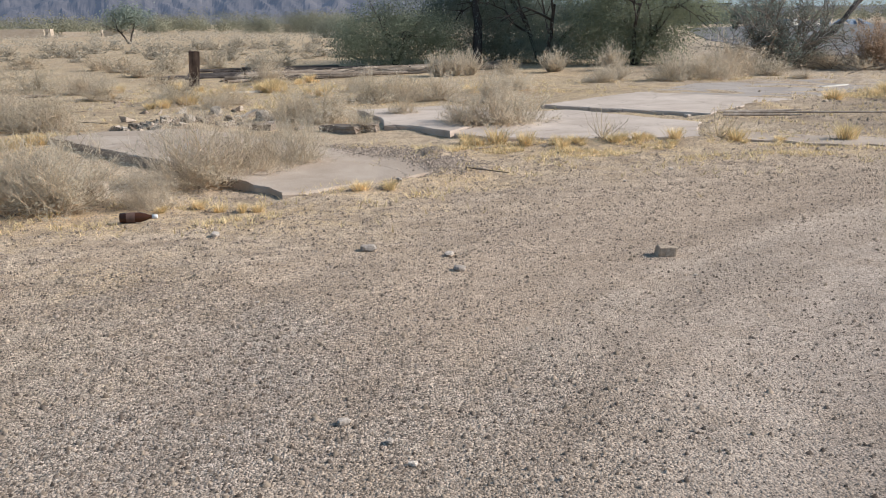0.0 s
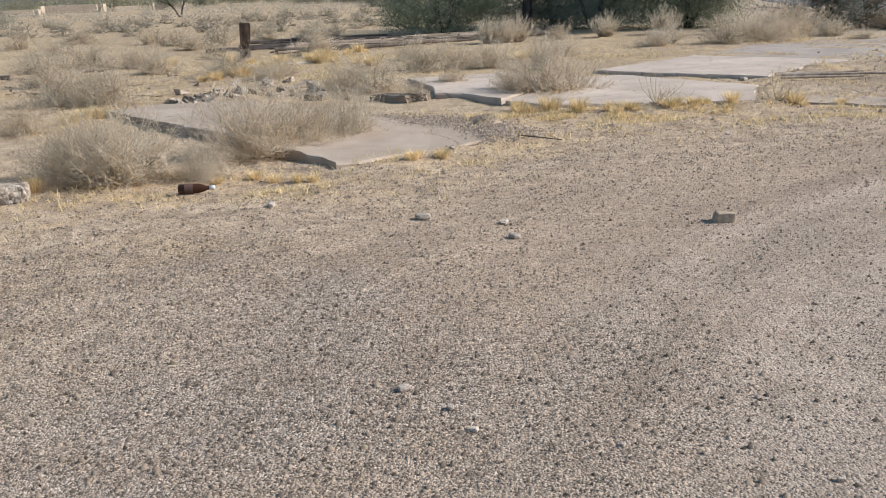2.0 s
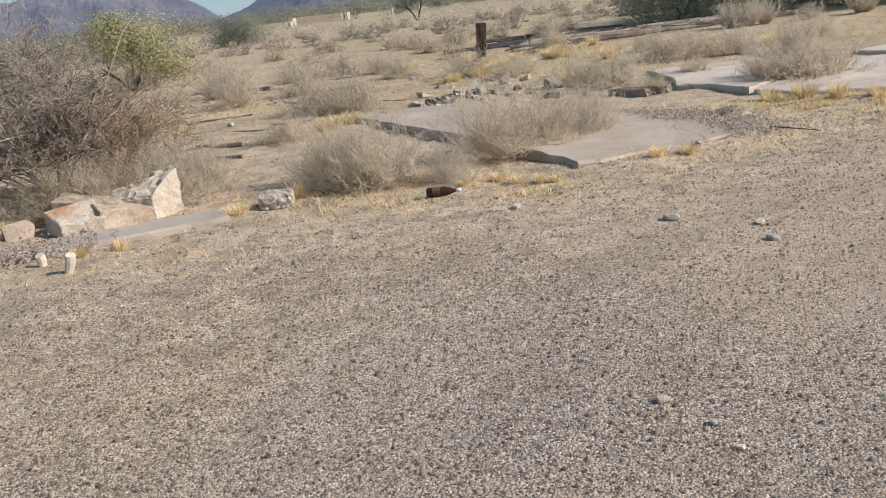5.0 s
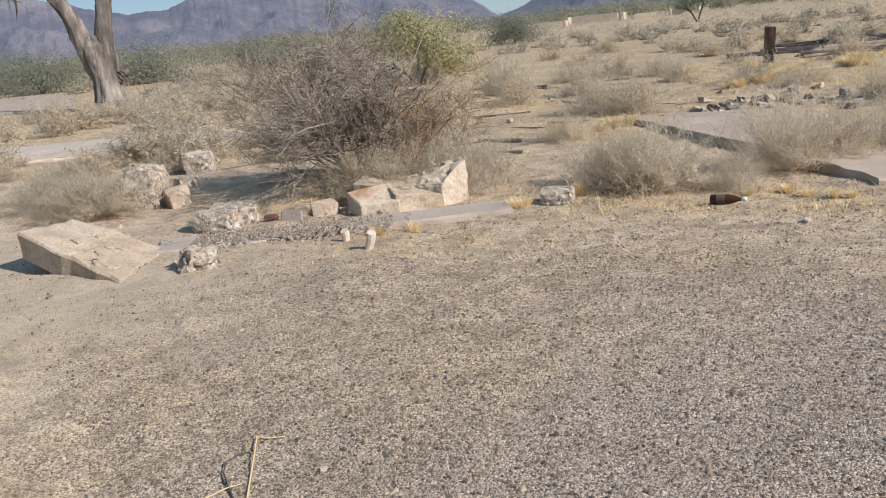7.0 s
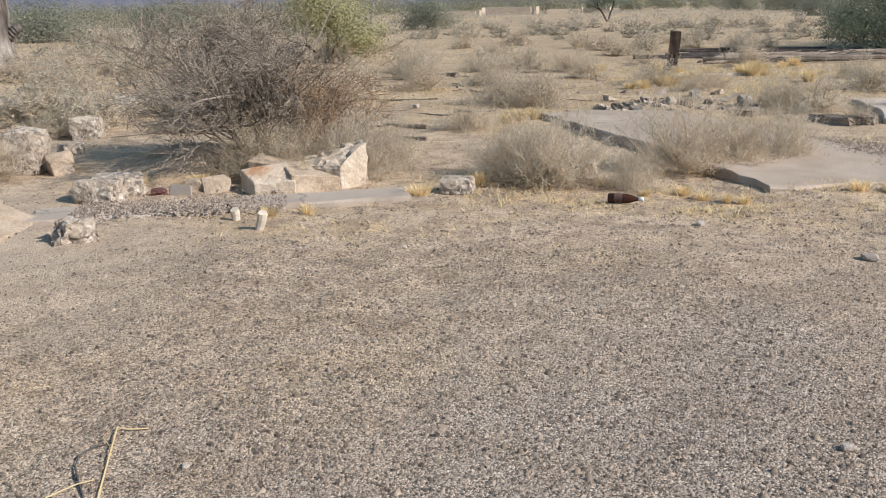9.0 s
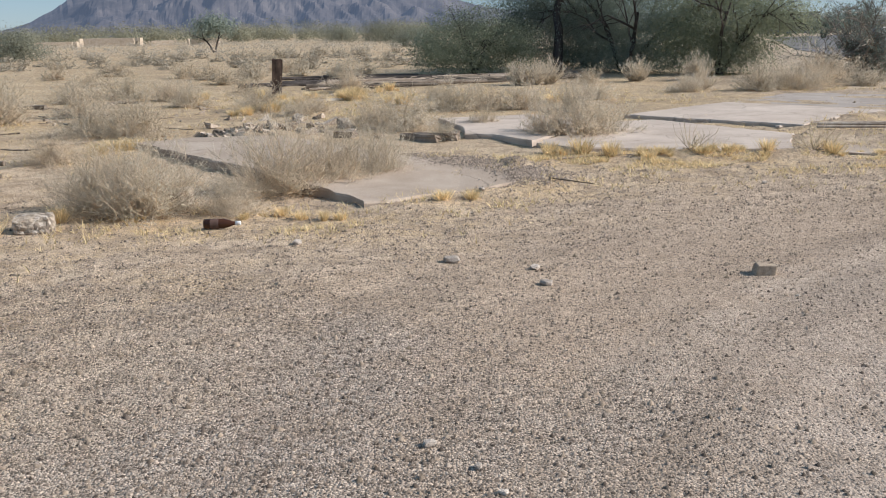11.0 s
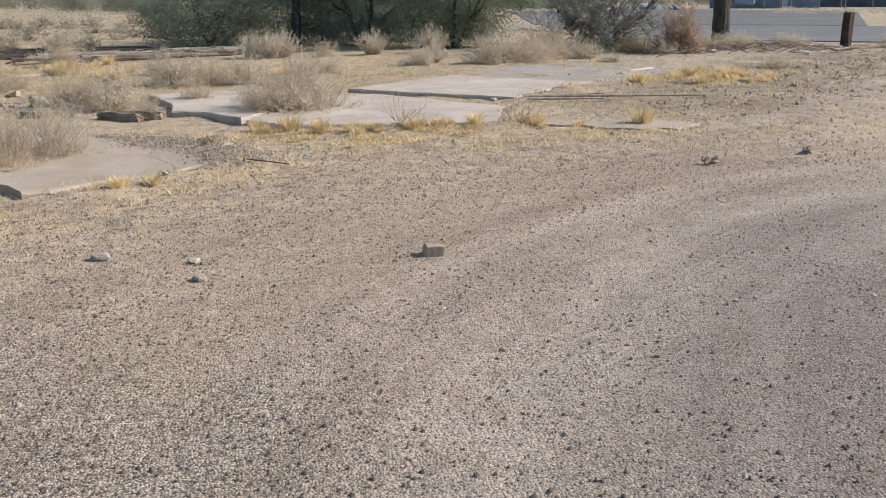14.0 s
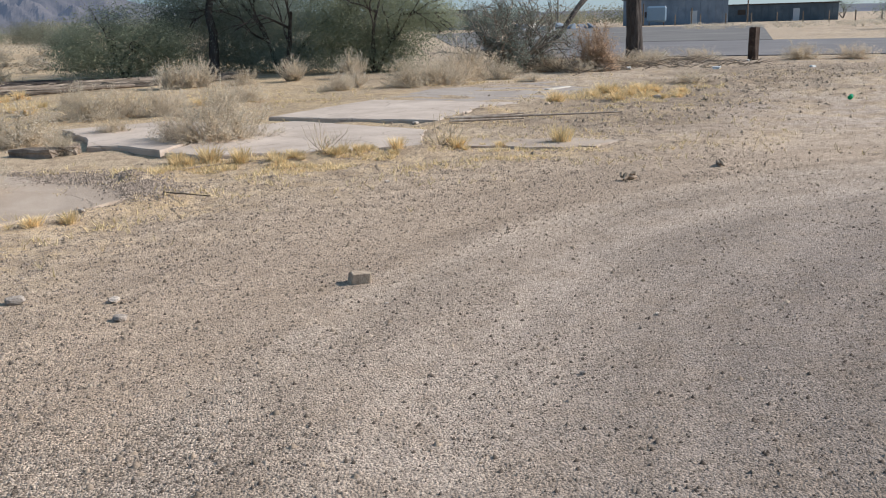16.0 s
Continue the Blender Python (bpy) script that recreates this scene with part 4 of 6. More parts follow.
laid("straw_stalk", "pale bent straw stalk lying on gravel", "stalk", (([(-1.96, 2.64), (-2.02, 2.714), (-2.163, 2.892), (-2.343, 3.113), (-2.30, 3.135), (-2.249, 3.179)], 0.0042, 0.0024), ([(-2.24, 2.985), (-2.33, 3.03), (-2.36, 3.09)], 0.002, 0.0014)), M_GRASS)
laid("straw_stalk", "short dry straw lying on gravel", "stalk", (([(-2.16, 2.62), (-2.121, 2.713), (-2.10, 2.77)], 0.003, 0.002),), M_GRASS)
laid("shadow_strip", "thin curved black strip laid as the straw shadow on gravel", "strip", (([(-2.285, 3.03), (-2.309, 2.956), (-2.278, 2.868), (-2.22, 2.80), (-2.13, 2.731), (-2.05, 2.675)], 0.003, 0.0042),), simple("straw_shadow_black", (0.09, 0.082, 0.078), 0.8))
# twisted scraps on the lane
for x, y, s in ((5.06, 8.72, 0.8), (6.24, 9.06, 0.75)):
    scrap = thing("twisted_scrap", "dark twisted scrap of rusted tin on gravel", "scrap", at(x, y, x * 40, s), "scraps on the lane")
    acc = Acc()
    acc.tube([Vector((-0.14, 0, 0.015)), Vector((-0.03, 0.02, 0.03)), Vector((0.05, 0, 0.055)), Vector((0.13, 0.03, 0.02))], [0.012, 0.035, 0.04, 0.012], 7, True)
    part("crumpled_strip", acc.mesh("crumpled_strip", M_CLOD), scrap)
    acc = Acc()
    acc.tube([Vector((-0.02, 0, 0.03)), Vector((-0.06, 0.02, 0.06)), Vector((-0.03, 0.05, 0.085)), Vector((0.02, 0.04, 0.07))], [0.03, 0.024, 0.022, 0.012], 6, True)
    acc.tube([Vector((0.06, 0, 0.03)), Vector((0.10, -0.03, 0.055)), Vector((0.08, -0.05, 0.075)), Vector((0.03, -0.04, 0.06))], [0.026, 0.022, 0.02, 0.012], 6, True)
    part("bent_flap", acc.mesh("bent_flap", M_CLOD), scrap)
# litter near the road
acc = Acc()
acc.tube([Vector((0, 0, z)) for z in (0, 0.01, 0.16, 0.21, 0.25)], [0.04, 0.05, 0.05, 0.02, 0.018], 12, True)
gb = simple("green_plastic", (0.02, 0.33, 0.13), 0.2)
solo("green_bottle", acc.mesh("green_bottle", gb, True), "green plastic bottle lying in churned dirt", "bottle", at(12.02, 13.95, 40, 0.8, dz=0.035, ry=84))
white = simple("white_litter", (0.75, 0.74, 0.72), 0.6)
for x, y, s in ((15.8, 23.5, 0.2), (17.85, 22.1, 0.14), (13.7, 24.6, 0.14), (18.9, 26.4, 0.1)):
    solo("white_litter", lump_mesh("white_litter", (s * 1.3, s, s * 0.6), x, white, 3, 0.3, 0.6), "crumpled white plastic litter on dirt", "litter", at(x, y, x * 31), "litter")
solo("faded_tin", lump_mesh("faded_tin", (0.34, 0.14, 0.06), 2.2, simple("faded_green_tin", (0.30, 0.36, 0.27), 0.7), 3, 0.12, 0.85), "faded green crushed tin on dust", "tin", at(-6.2, 6.6, 25))
solo("red_rag", lump_mesh("red_rag", (0.15, 0.09, 0.06), 4.2, simple("faded_red_cloth", (0.13, 0.062, 0.056), 0.9), 3, 0.3, 0.6), "crumpled red and dark rag beside a concrete piece", "rag", at(-5.47, 6.72, 25))


# ---------------------------------------------------------------- plants
def bush_meshes(seed, stems=55, h=0.6, spread=0.55, twigs=7, thick=0.0042, leaves=260, leaf=0.022, crook=0.05, upright=0.0, side=0.8, segs=3):
    """A dome of crooked stems from one base, with many side twigs; and small leaf flecks."""
    rng = random.Random(seed)
    wood, fleck = Acc(), Acc()
    for s in range(stems):
        a = rng.uniform(0, 2 * math.pi)
        up = rng.uniform(0.06 + upright, 1.0)
        ca = math.sqrt(max(0.0, 1 - up * up))
        reach = rng.uniform(0.6, 1.0) * (1 + 0.22 * noise.noise(Vector((math.cos(a) * 1.5, math.sin(a) * 1.5, up * 2 + seed))))
        end = Vector((math.cos(a) * ca * spread, math.sin(a) * ca * spread, up * h)) * reach
        base = Vector((math.cos(a) * 0.12, math.sin(a) * 0.12, 0)) * spread * rng.random()
        base.z = -0.02
        pts = [base]
        for n in range(1, segs + 1):
            t = n / segs
            p = base.lerp(end, t) + Vector((0, 0, -0.22 * h * t * (1 - t) * ca))
            p += Vector((rng.gauss(0, 1), rng.gauss(0, 1), rng.gauss(0, 0.6))) * crook * h
            p.z = max(p.z, 0.01)
            pts.append(p)
        wood.tube(pts, [thick * (1.5 - 1.15 * n / segs) for n in range(segs + 1)])
        for k in range(twigs):
            t = rng.uniform(0.25, 1.0)
            i = min(segs - 1, int(t * segs))
            p = pts[i].lerp(pts[i + 1], t * segs - i)
            d = (pts[i + 1] - pts[i]).normalized() + Vector((rng.gauss(0, side), rng.gauss(0, side), rng.gauss(0.15, side * 0.75)))
            d.normalize()
            e = p + d * h * rng.uniform(0.08, 0.26)
            e.z = max(e.z, 0.005)
            wood.blade(p, e, thick * 0.6, rng)
            for q in range(int(leaves / (stems * twigs) + rng.random())):
                c = p.lerp(e, rng.uniform(0.2, 1.0)) + Vector((rng.gauss(0, 0.012), rng.gauss(0, 0.012), rng.gauss(0, 0.012)))
                fleck.leaf(c, leaf * rng.uniform(0.6, 1.3), rng, 0.4, (c / spread + Vector((0, 0, 0.45))).normalized())
    return wood, fleck


def bush(name, label, m, meshes, group):
    ob = thing(name, label, "bush", m, group)
    tagged(part("woody_frame", meshes[0], ob), kind="stuff")
    tagged(part("foliage", meshes[1], ob), kind="stuff")
    return ob


def bush_kinds(count, seed, *shape, **more):
    """Several bushes of one kind: pairs of twig and leaf meshes."""
    kinds = []
    for i in range(count):
        w, f = bush_meshes(seed + i, *shape, **more)
        kinds.append((w.mesh("woody_frame", M_TWIG), f.mesh("foliage", M_TWIG_GREY if i % 2 else M_TWIG)))
    return kinds


NEAR = bush_kinds(4, 100, 150, 0.76, 0.60, 22, 0.0026, 17000, 0.0155, crook=0.06, side=0.9, segs=4)
PALE = bush_kinds(6, 110, 90, 0.76, 0.60, 18, 0.0036, 5200, 0.027, crook=0.06, side=0.9)
LIGHT = bush_kinds(5, 140, 40, 0.68, 0.55, 12, 0.0058, 1700, 0.046, crook=0.07, side=0.9)
FAR = bush_kinds(4, 150, 18, 0.66, 0.55, 7, 0.011, 420, 0.085, crook=0.08, side=0.9)
TAN = "pale tan leafless desert bush on sandy ground"
GREY = "dry grey-tan twiggy desert bush"
# x, y, height, width
BUSHES = [(-1.50, 9.45, 0.80, 1.28), (-0.74, 10.28, 0.66, 0.86), (-1.08, 9.85, 0.60, 0.85), (-2.48, 8.38, 0.74, 1.25), (-2.9, 8.5, 0.6, 0.8), (-1.70, 8.32, 0.38, 0.56), (-8.9, 15.9, 0.6, 1.2), (-0.83, 14.6, 0.66, 1.2), (-1.3, 14.9, 0.55, 0.9), (-0.18, 17.9, 0.68, 1.2), (0.4, 18.2, 0.55, 0.9), (1.07, 17.9, 0.62, 1.1), (1.62, 13.3, 0.66, 1.25), (2.05, 13.55, 0.6, 1.0), (1.2, 13.6, 0.5, 0.8), (2.0, 17.6, 0.7, 1.0), (0.39, 15.0, 0.42, 0.6), (-0.14, 13.25, 0.36, 0.45), (-2.92, 23.6, 0.6, 1.2), (-3.92, 18.4, 0.62, 1.1), (-2.82, 18.15, 0.35, 0.9), (-3.0, 17.4, 0.4, 0.9), (-4.66, 14.1, 0.62, 1.3), (-5.5, 14.4, 0.6, 1.2), (-5.0, 14.6, 0.55, 1.0), (-8.04, 22.2, 0.75, 1.6), (-6.6, 21.5, 0.6, 1.2), (-5.6, 19.6, 0.55, 1.1), (-4.6, 11.35, 0.45, 0.8), (-4.14, 8.5, 0.55, 0.65), (-5.1, 8.9, 0.62, 1.1), (-4.7, 8.7, 0.5, 0.8), (-4.78, 7.85, 0.6, 1.2), (-4.3, 8.1, 0.6, 1.0), (-5.25, 7.75, 0.5, 0.9), (-7.75, 6.75, 0.54, 1.15), (-8.2, 6.75, 0.48, 1.0), (-8.8, 6.8, 0.48, 1.0), (-7.95, 6.45, 0.36, 0.8), (-9.6, 7.4, 0.34, 1.1), (-10.8, 8.6, 0.32, 1.2), (-9.6, 9.4, 0.34, 1.1), (-11.2, 10.0, 0.34, 1.2), (-9.9, 11.6, 0.38, 1.2), (-8.3, 10.3, 0.38, 1.0), (-12.5, 8.4, 0.3, 1.2), (-6.9, 17.6, 0.7, 1.3), (-9.3, 18.8, 0.8, 1.4), (-10.4, 20.5, 0.7, 1.4), (-9.0, 21.6, 0.6, 1.2), (-7.8, 16.2, 0.6, 1.2),
          (4.96, 22.1, 0.55, 1.0), (8.2, 23.2, 0.62, 1.4), (6.7, 22.3, 0.75, 1.3), (7.4, 22.6, 0.6, 1.2), (7.7, 22.4, 0.5, 1.2), (3.24, 25.9, 0.5, 0.8), (9.3, 23.2, 0.6, 1.2), (11.6, 18.15, 0.3, 0.75), (9.6, 21.8, 0.25, 0.7), (8.9, 24.6, 0.95, 1.9), (9.6, 25.3, 0.8, 1.6), (11.9, 25.6, 0.6, 1.6), (12.3, 24.6, 0.45, 1.2), (14.6, 26.2, 0.5, 1.3), (15.8, 27.2, 0.5, 1.3), (20.6, 26.0, 0.55, 1.6), (18.3, 28.2, 0.5, 1.6), (21.9, 25.2, 0.5, 1.5), (16.9, 28.6, 0.5, 1.4), (-0.55, 20.6, 0.4, 0.8), (2.7, 20.4, 0.45, 1.0)]
rng = random.Random(3)
for i, (x, y, h, w) in enumerate(BUSHES):
    m = at(x, y, rng.uniform(0, 360)) @ Matrix.Diagonal((w / 1.0, w / 1.0, h / 0.70, 1))
    bush("dry_bush", GREY if i % 3 else TAN, m, (NEAR[i % 4] if y < 12 else PALE[i % 6]), "dry desert bushes")
# upright straw-coloured bushes against the dark trees
w, f = bush_meshes(61, 90, 0.8, 0.5, 12, 0.0055, 900, 0.03, upright=0.5, side=0.4)
STRAW = (w.mesh("woody_frame", M_TWIG_GREY), f.mesh("foliage", M_TWIG))
for x, y, h, w_ in ((1.3, 25.5, 0.75, 0.9), (2.15, 25.8, 0.78, 1.0), (1.75, 25.4, 0.7, 0.9), (4.58, 26.6, 0.75, 1.1), (6.32, 26.9, 0.85, 1.1), (5.5, 22.9, 0.5, 0.9)):
    bush("straw_bush", "upright straw-coloured bush before dark trees", at(x, y, x * 99) @ Matrix.Diagonal((w_ / 0.72, w_ / 0.72, h / 0.86, 1)), STRAW, "straw bushes")
# sparse sprigs at the edge of the pale slab
w, f = bush_meshes(71, 20, 0.5, 0.42, 10, 0.0045, 60, 0.02)
SPRIG = (w.mesh("woody_frame", M_TWIG), f.mesh("foliage", M_TWIG_GREY))
for x, y, s in ((2.75, 11.55, 0.85), (4.15, 11.6, 0.85), (3.05, 11.9, 0.6), (4.4, 11.95, 0.6)):
    bush("dry_sprig", "sparse dry sprig beside the pale slab", at(x, y, x * 70, s), SPRIG, "dry sprigs")

def thorn_meshes(seed, stems, length, radius, depth, leaves, leaf, lean=0.8, spread=0.7, droop=0.0, shrink=0.7, kids=4, origin=(0, 0, 0)):
    """Crooked branches that fork again and again into bare twigs; and small leaf flecks on the twigs."""
    rng = random.Random(seed)
    wood, fleck = Acc(), Acc()

    def grow(p, d, l, r, level):
        pts = [p]
        for n in range(3):
            d = (d + Vector((rng.gauss(0, 0.26), rng.gauss(0, 0.26), rng.gauss(0.02 - droop, 0.22)))).normalized()
            p = p + d * l / 3
            p.z = max(p.z, 0.03)
            pts.append(p)
        if level == 0:
            wood.tube(pts, [r, r * 0.85, r * 0.7, r * 0.4], 3)
            for n in range(int(leaves + rng.random())):
                c = pts[rng.choice((1, 2, 3))] + Vector((rng.gauss(0, 0.02), rng.gauss(0, 0.02), rng.gauss(0, 0.02)))
                fleck.leaf(c, leaf * rng.uniform(0.6, 1.4), rng, 0.45, (c + Vector((0, 0, 0.6))).normalized())
            return
        wood.tube(pts, [r, r * 0.88, r * 0.76, r * 0.62], 5 if level > 2 else 3)
        for n in range(kids):
            q = pts[1 + n % 3]
            nd = (d + Vector((rng.gauss(0, spread), rng.gauss(0, spread), rng.gauss(0.05, spread * 0.8)))).normalized()
            grow(q, nd, l * shrink * rng.uniform(0.75, 1.2), max(r * 0.58, 0.0028), level - 1)

    for n in range(stems):
        a = 2 * math.pi * (n + rng.uniform(-0.3, 0.3)) / stems
        tip = lean * rng.uniform(0.25, 1.1)
        grow(Vector(origin) + Vector((math.cos(a), math.sin(a), 0)) * 0.07 + Vector((0, 0, -0.03)), Vector((math.cos(a) * tip, math.sin(a) * tip, 1)).normalized(), length * rng.uniform(0.8, 1.15), radius, depth)
    return wood, fleck


# the large bare bush: dark dense branches, rusty on one side
w, f = thorn_meshes(77, 12, 0.98, 0.014, 4, 2.6, 0.022, 0.56, 0.56, -0.02, 0.64, 5)
w2, f2 = thorn_meshes(78, 9, 0.62, 0.013, 4, 2.2, 0.020, 0.7, 0.75, -0.01)
bare = thing("bare_bush", "large dark leafless thorn bush with dense twigs", "bush", at(-5.62, 8.22, 0))
tagged(part("woody_frame", w.mesh("woody_frame", M_TWIG_DARK), bare), kind="stuff")
tagged(part("foliage", f.mesh("foliage", M_TWIG_DARK), bare), kind="stuff")
rust = thing("rusty_bush", "rusty brown leafless bush beside the dark thorn bush", "bush", at(-5.15, 8.80, 0, 0.95))
tagged(part("woody_frame", w2.mesh("woody_frame", M_TWIG_RUST), rust), kind="stuff")
tagged(part("foliage", f2.mesh("foliage", M_TWIG_RUST), rust), kind="stuff")
acc = Acc()
for a, l, up in ((165, 1.5, 0.75), (150, 1.2, 1.15), (185, 1.1, 0.5), (60, 1.0, 1.45)):
    d = Vector((math.cos(radians(a)), math.sin(radians(a)), 0))
    acc.tube([Vector((0, 0, 0.05)), d * l * 0.4 + Vector((0, 0, up * 0.3)), d * l + Vector((0, 0, up)), d * l * 1.25 + Vector((0, 0, up * 1.15))], [0.008, 0.007, 0.005, 0.002], 4)
part("long_branch", acc.mesh("long_branch", M_TWIG_DARK), bare)


def crown_clumps(acc, centre, radii, clumps, leaves, size, rng, spread=0.16, low=-0.9, power=0.45):
    """Leaves in clumps inside a lumpy ball, more of them near its skin."""
    for c in range(clumps):
        d = Vector((rng.gauss(0, 1), rng.gauss(0, 1), rng.gauss(0, 1))).normalized()
        if d.z < low:
            d.z = -d.z
        q = rng.random() ** power * (0.78 + 0.34 * noise.noise(d * 2.2 + centre))
        p = centre + Vector((d.x * radii[0], d.y * radii[1], d.z * radii[2])) * q
        if p.z < 0.1:
            p.z = 0.1 + rng.random() * 0.3
        s = spread * rng.uniform(0.6, 1.5) * max(radii)
        for k in range(leaves):
            c = p + Vector((rng.gauss(0, s), rng.gauss(0, s), rng.gauss(0, s * 0.6)))
            acc.leaf(c, size * rng.uniform(0.6, 1.4), rng, 0.45, ((c - p) / (2 * s) + d * 0.7 + Vector((0, 0, 0.3))).normalized())


def limb(acc, p, d, length, radius, depth, rng, gravity=0.0, split=3, tips=None, sides=6):
    """A tapering limb that forks."""
    pts, rad = [p], [radius]
    n = 4
    for i in range(n):
        d = (d + Vector((rng.gauss(0, 0.16), rng.gauss(0, 0.16), rng.gauss(0, 0.1) - gravity))).normalized()
        p = p + d * length / n
        p.z = max(p.z, 0.05)
        pts.append(p)
        rad.append(radius * (1 - 0.5 * (i + 1) / n))
    acc.tube(pts, rad, sides)
    if tips is not None:
        tips.append(p)
    if depth:
        for k in range(split):
            q = pts[rng.choice([2, 3, 4])]
            nd = (d + Vector((rng.gauss(0, 0.55), rng.gauss(0, 0.55), rng.gauss(0.05, 0.4)))).normalized()
            limb(acc, q, nd, length * rng.uniform(0.5, 0.8), radius * 0.5, depth - 1, rng, gravity, split, tips, max(3, sides - 1))


def tree(name, label, x, y, trunk_r, height, crowns, leaf_mat, seed, bark=None, leaf_size=0.062, stems=3, lean=0.45, clumps=150, leaves=44):
    rng = random.Random(seed)
    ob = thing(name, label, "tree", at(x, y, 0), "desert trees")
    wood, tips = Acc(), []
    for s in range(stems):
        a = 2 * math.pi * s / stems + rng.uniform(-0.5, 0.5)
        d = Vector((math.cos(a) * lean, math.sin(a) * lean, 1)).normalized()
        limb(wood, Vector((math.cos(a) * trunk_r * 0.5, math.sin(a) * trunk_r * 0.5, -0.05)), d, height * 0.5, trunk_r, 3, rng, 0.02, 3, tips)
    part("trunk", wood.mesh("trunk", bark or M_BARK_DARK, True), ob)
    leafs = Acc()
    for c, r, share in crowns:
        crown_clumps(leafs, Vector(c), r, int(clumps * share), leaves, leaf_size, rng)
    part("crown", leafs.mesh("crown", leaf_mat), ob)
    return ob


# the dark thicket of mesquite
tree("mesquite_tree", "rounded olive-green mesquite tree reaching the ground", 0.1, 32.3, 0.06, 2.3, [((0, 0, 1.25), (2.0, 1.6, 1.25), 1.3), ((-1.3, -0.3, 0.8), (1.2, 1.1, 0.9), 0.7), ((1.3, -0.4, 0.9), (1.3, 1.1, 1.0), 0.8), ((0, -0.2, 0.4), (2.3, 1.5, 0.5), 1.0)], M_LEAF_OLIVE, 21, clumps=260)
tree("mesquite_tree", "dark mesquite tree with a thick bare trunk", 2.75, 32.0, 0.19, 5.6, [((0.2, 0.8, 3.6), (2.8, 2.0, 1.5), 1.8), ((0.9, 1.9, 1.7), (2.4, 1.0, 1.7), 1.6), ((-0.8, 1.6, 2.0), (1.7, 1.0, 1.4), 0.9), ((1.0, 1.4, 0.6), (2.6, 0.9, 0.7), 1.2)], M_LEAF, 22, stems=1, lean=0.05, clumps=260)
tree("mesquite_tree", "spreading dark green mesquite tree", 5.0, 31.6, 0.09, 4.6, [((0, 0.3, 3.0), (2.5, 1.9, 1.5), 1.8), ((-0.5, 1.0, 1.4), (2.3, 1.2, 1.4), 1.4), ((1.2, -0.2, 1.4), (1.6, 1.2, 1.3), 1.0), ((0.4, 0.2, 0.5), (2.4, 1.2, 0.6), 1.2)], M_LEAF, 23, clumps=260)
tree("mesquite_tree", "bright green mesquite tree with drooping limbs", 7.6, 29.6, 0.08, 3.9, [((-0.1, 0.2, 2.5), (2.4, 1.7, 1.4), 1.7), ((1.5, -0.4, 1.6), (1.7, 1.2, 0.9), 0.9), ((-1.0, 0, 1.2), (1.5, 1.1, 1.2), 1.0), ((0.4, 0.3, 0.9), (1.9, 1.0, 1.0), 0.9), ((-0.2, 0.2, 0.45), (2.3, 1.2, 0.55), 1.0)], M_LEAF_OLIVE, 24, clumps=240)
tree("mesquite_tree", "dark mesquite tree behind the thicket", 4.2, 35.8, 0.15, 5.5, [((0, 0, 2.6), (4.4, 2.0, 2.8), 3.6)], M_LEAF, 25, clumps=260)
tree("mesquite_tree", "mesquite tree behind the thicket", 9.2, 35.2, 0.12, 4.8, [((0, 0, 2.5), (3.4, 2.0, 2.6), 2.6)], M_LEAF, 26, clumps=240)
w4, f4 = thorn_meshes(91, 9, 1.35, 0.05, 4, 7.0, 0.05, 1.6, 0.66, 0.0)
sparse = thing("sparse_tree", "sparse dark twiggy tree with spreading branches", "tree", at(10.7, 26.0, 0), "desert trees")
tagged(part("woody_frame", w4.mesh("woody_frame", M_TWIG_DARK), sparse), kind="stuff")
tagged(part("foliage", f4.mesh("foliage", M_LEAF), sparse), kind="stuff")
tree("palo_verde", "yellow-green palo verde tree among dry bushes", -14.9, 23.9, 0.05, 2.2, [((0, 0, 1.35), (1.75, 1.5, 1.0), 1.0), ((1.1, 0, 0.7), (1.3, 1.1, 0.65), 0.6), ((-0.6, 0.2, 1.7), (0.9, 0.9, 0.7), 0.4)], M_LEAF_GOLD, 28, clumps=200, leaf_size=0.085, leaves=30)
tree("far_mesquite", "small green mesquite tree on the far plain", -22.4, 79.5, 0.1, 3.2, [((0, 0, 2.2), (2.5, 2.2, 1.3), 1.0)], M_LEAF, 29, stems=2, lean=0.2, clumps=190, leaf_size=0.2, leaves=16)
for i, (x, y, s) in enumerate(((-19.5, 131, 1.4), (-12.0, 128, 1.5), (-15.5, 140, 1.6), (-8.0, 120, 1.2), (-7.0, 95, 0.9), (-45, 40, 1.3), (-50, 36, 1.35), (-55, 33, 1.3), (-41, 46, 1.1), (-60, 40, 1.5), (-34, 52, 1.0), (-30, 60, 1.1))):
    tree("far_mesquite", "rounded green mesquite on the far plain", x, y, 0.05, 1.6 * s, [((0, 0, 0.95 * s), (2.8 * s, 2.4 * s, 1.1 * s), 1.0), ((0, 0, 0.4 * s), (2.9 * s, 2.4 * s, 0.5 * s), 0.6)], M_LEAF_FAR, 60 + i, clumps=170, leaf_size=0.12, leaves=40)

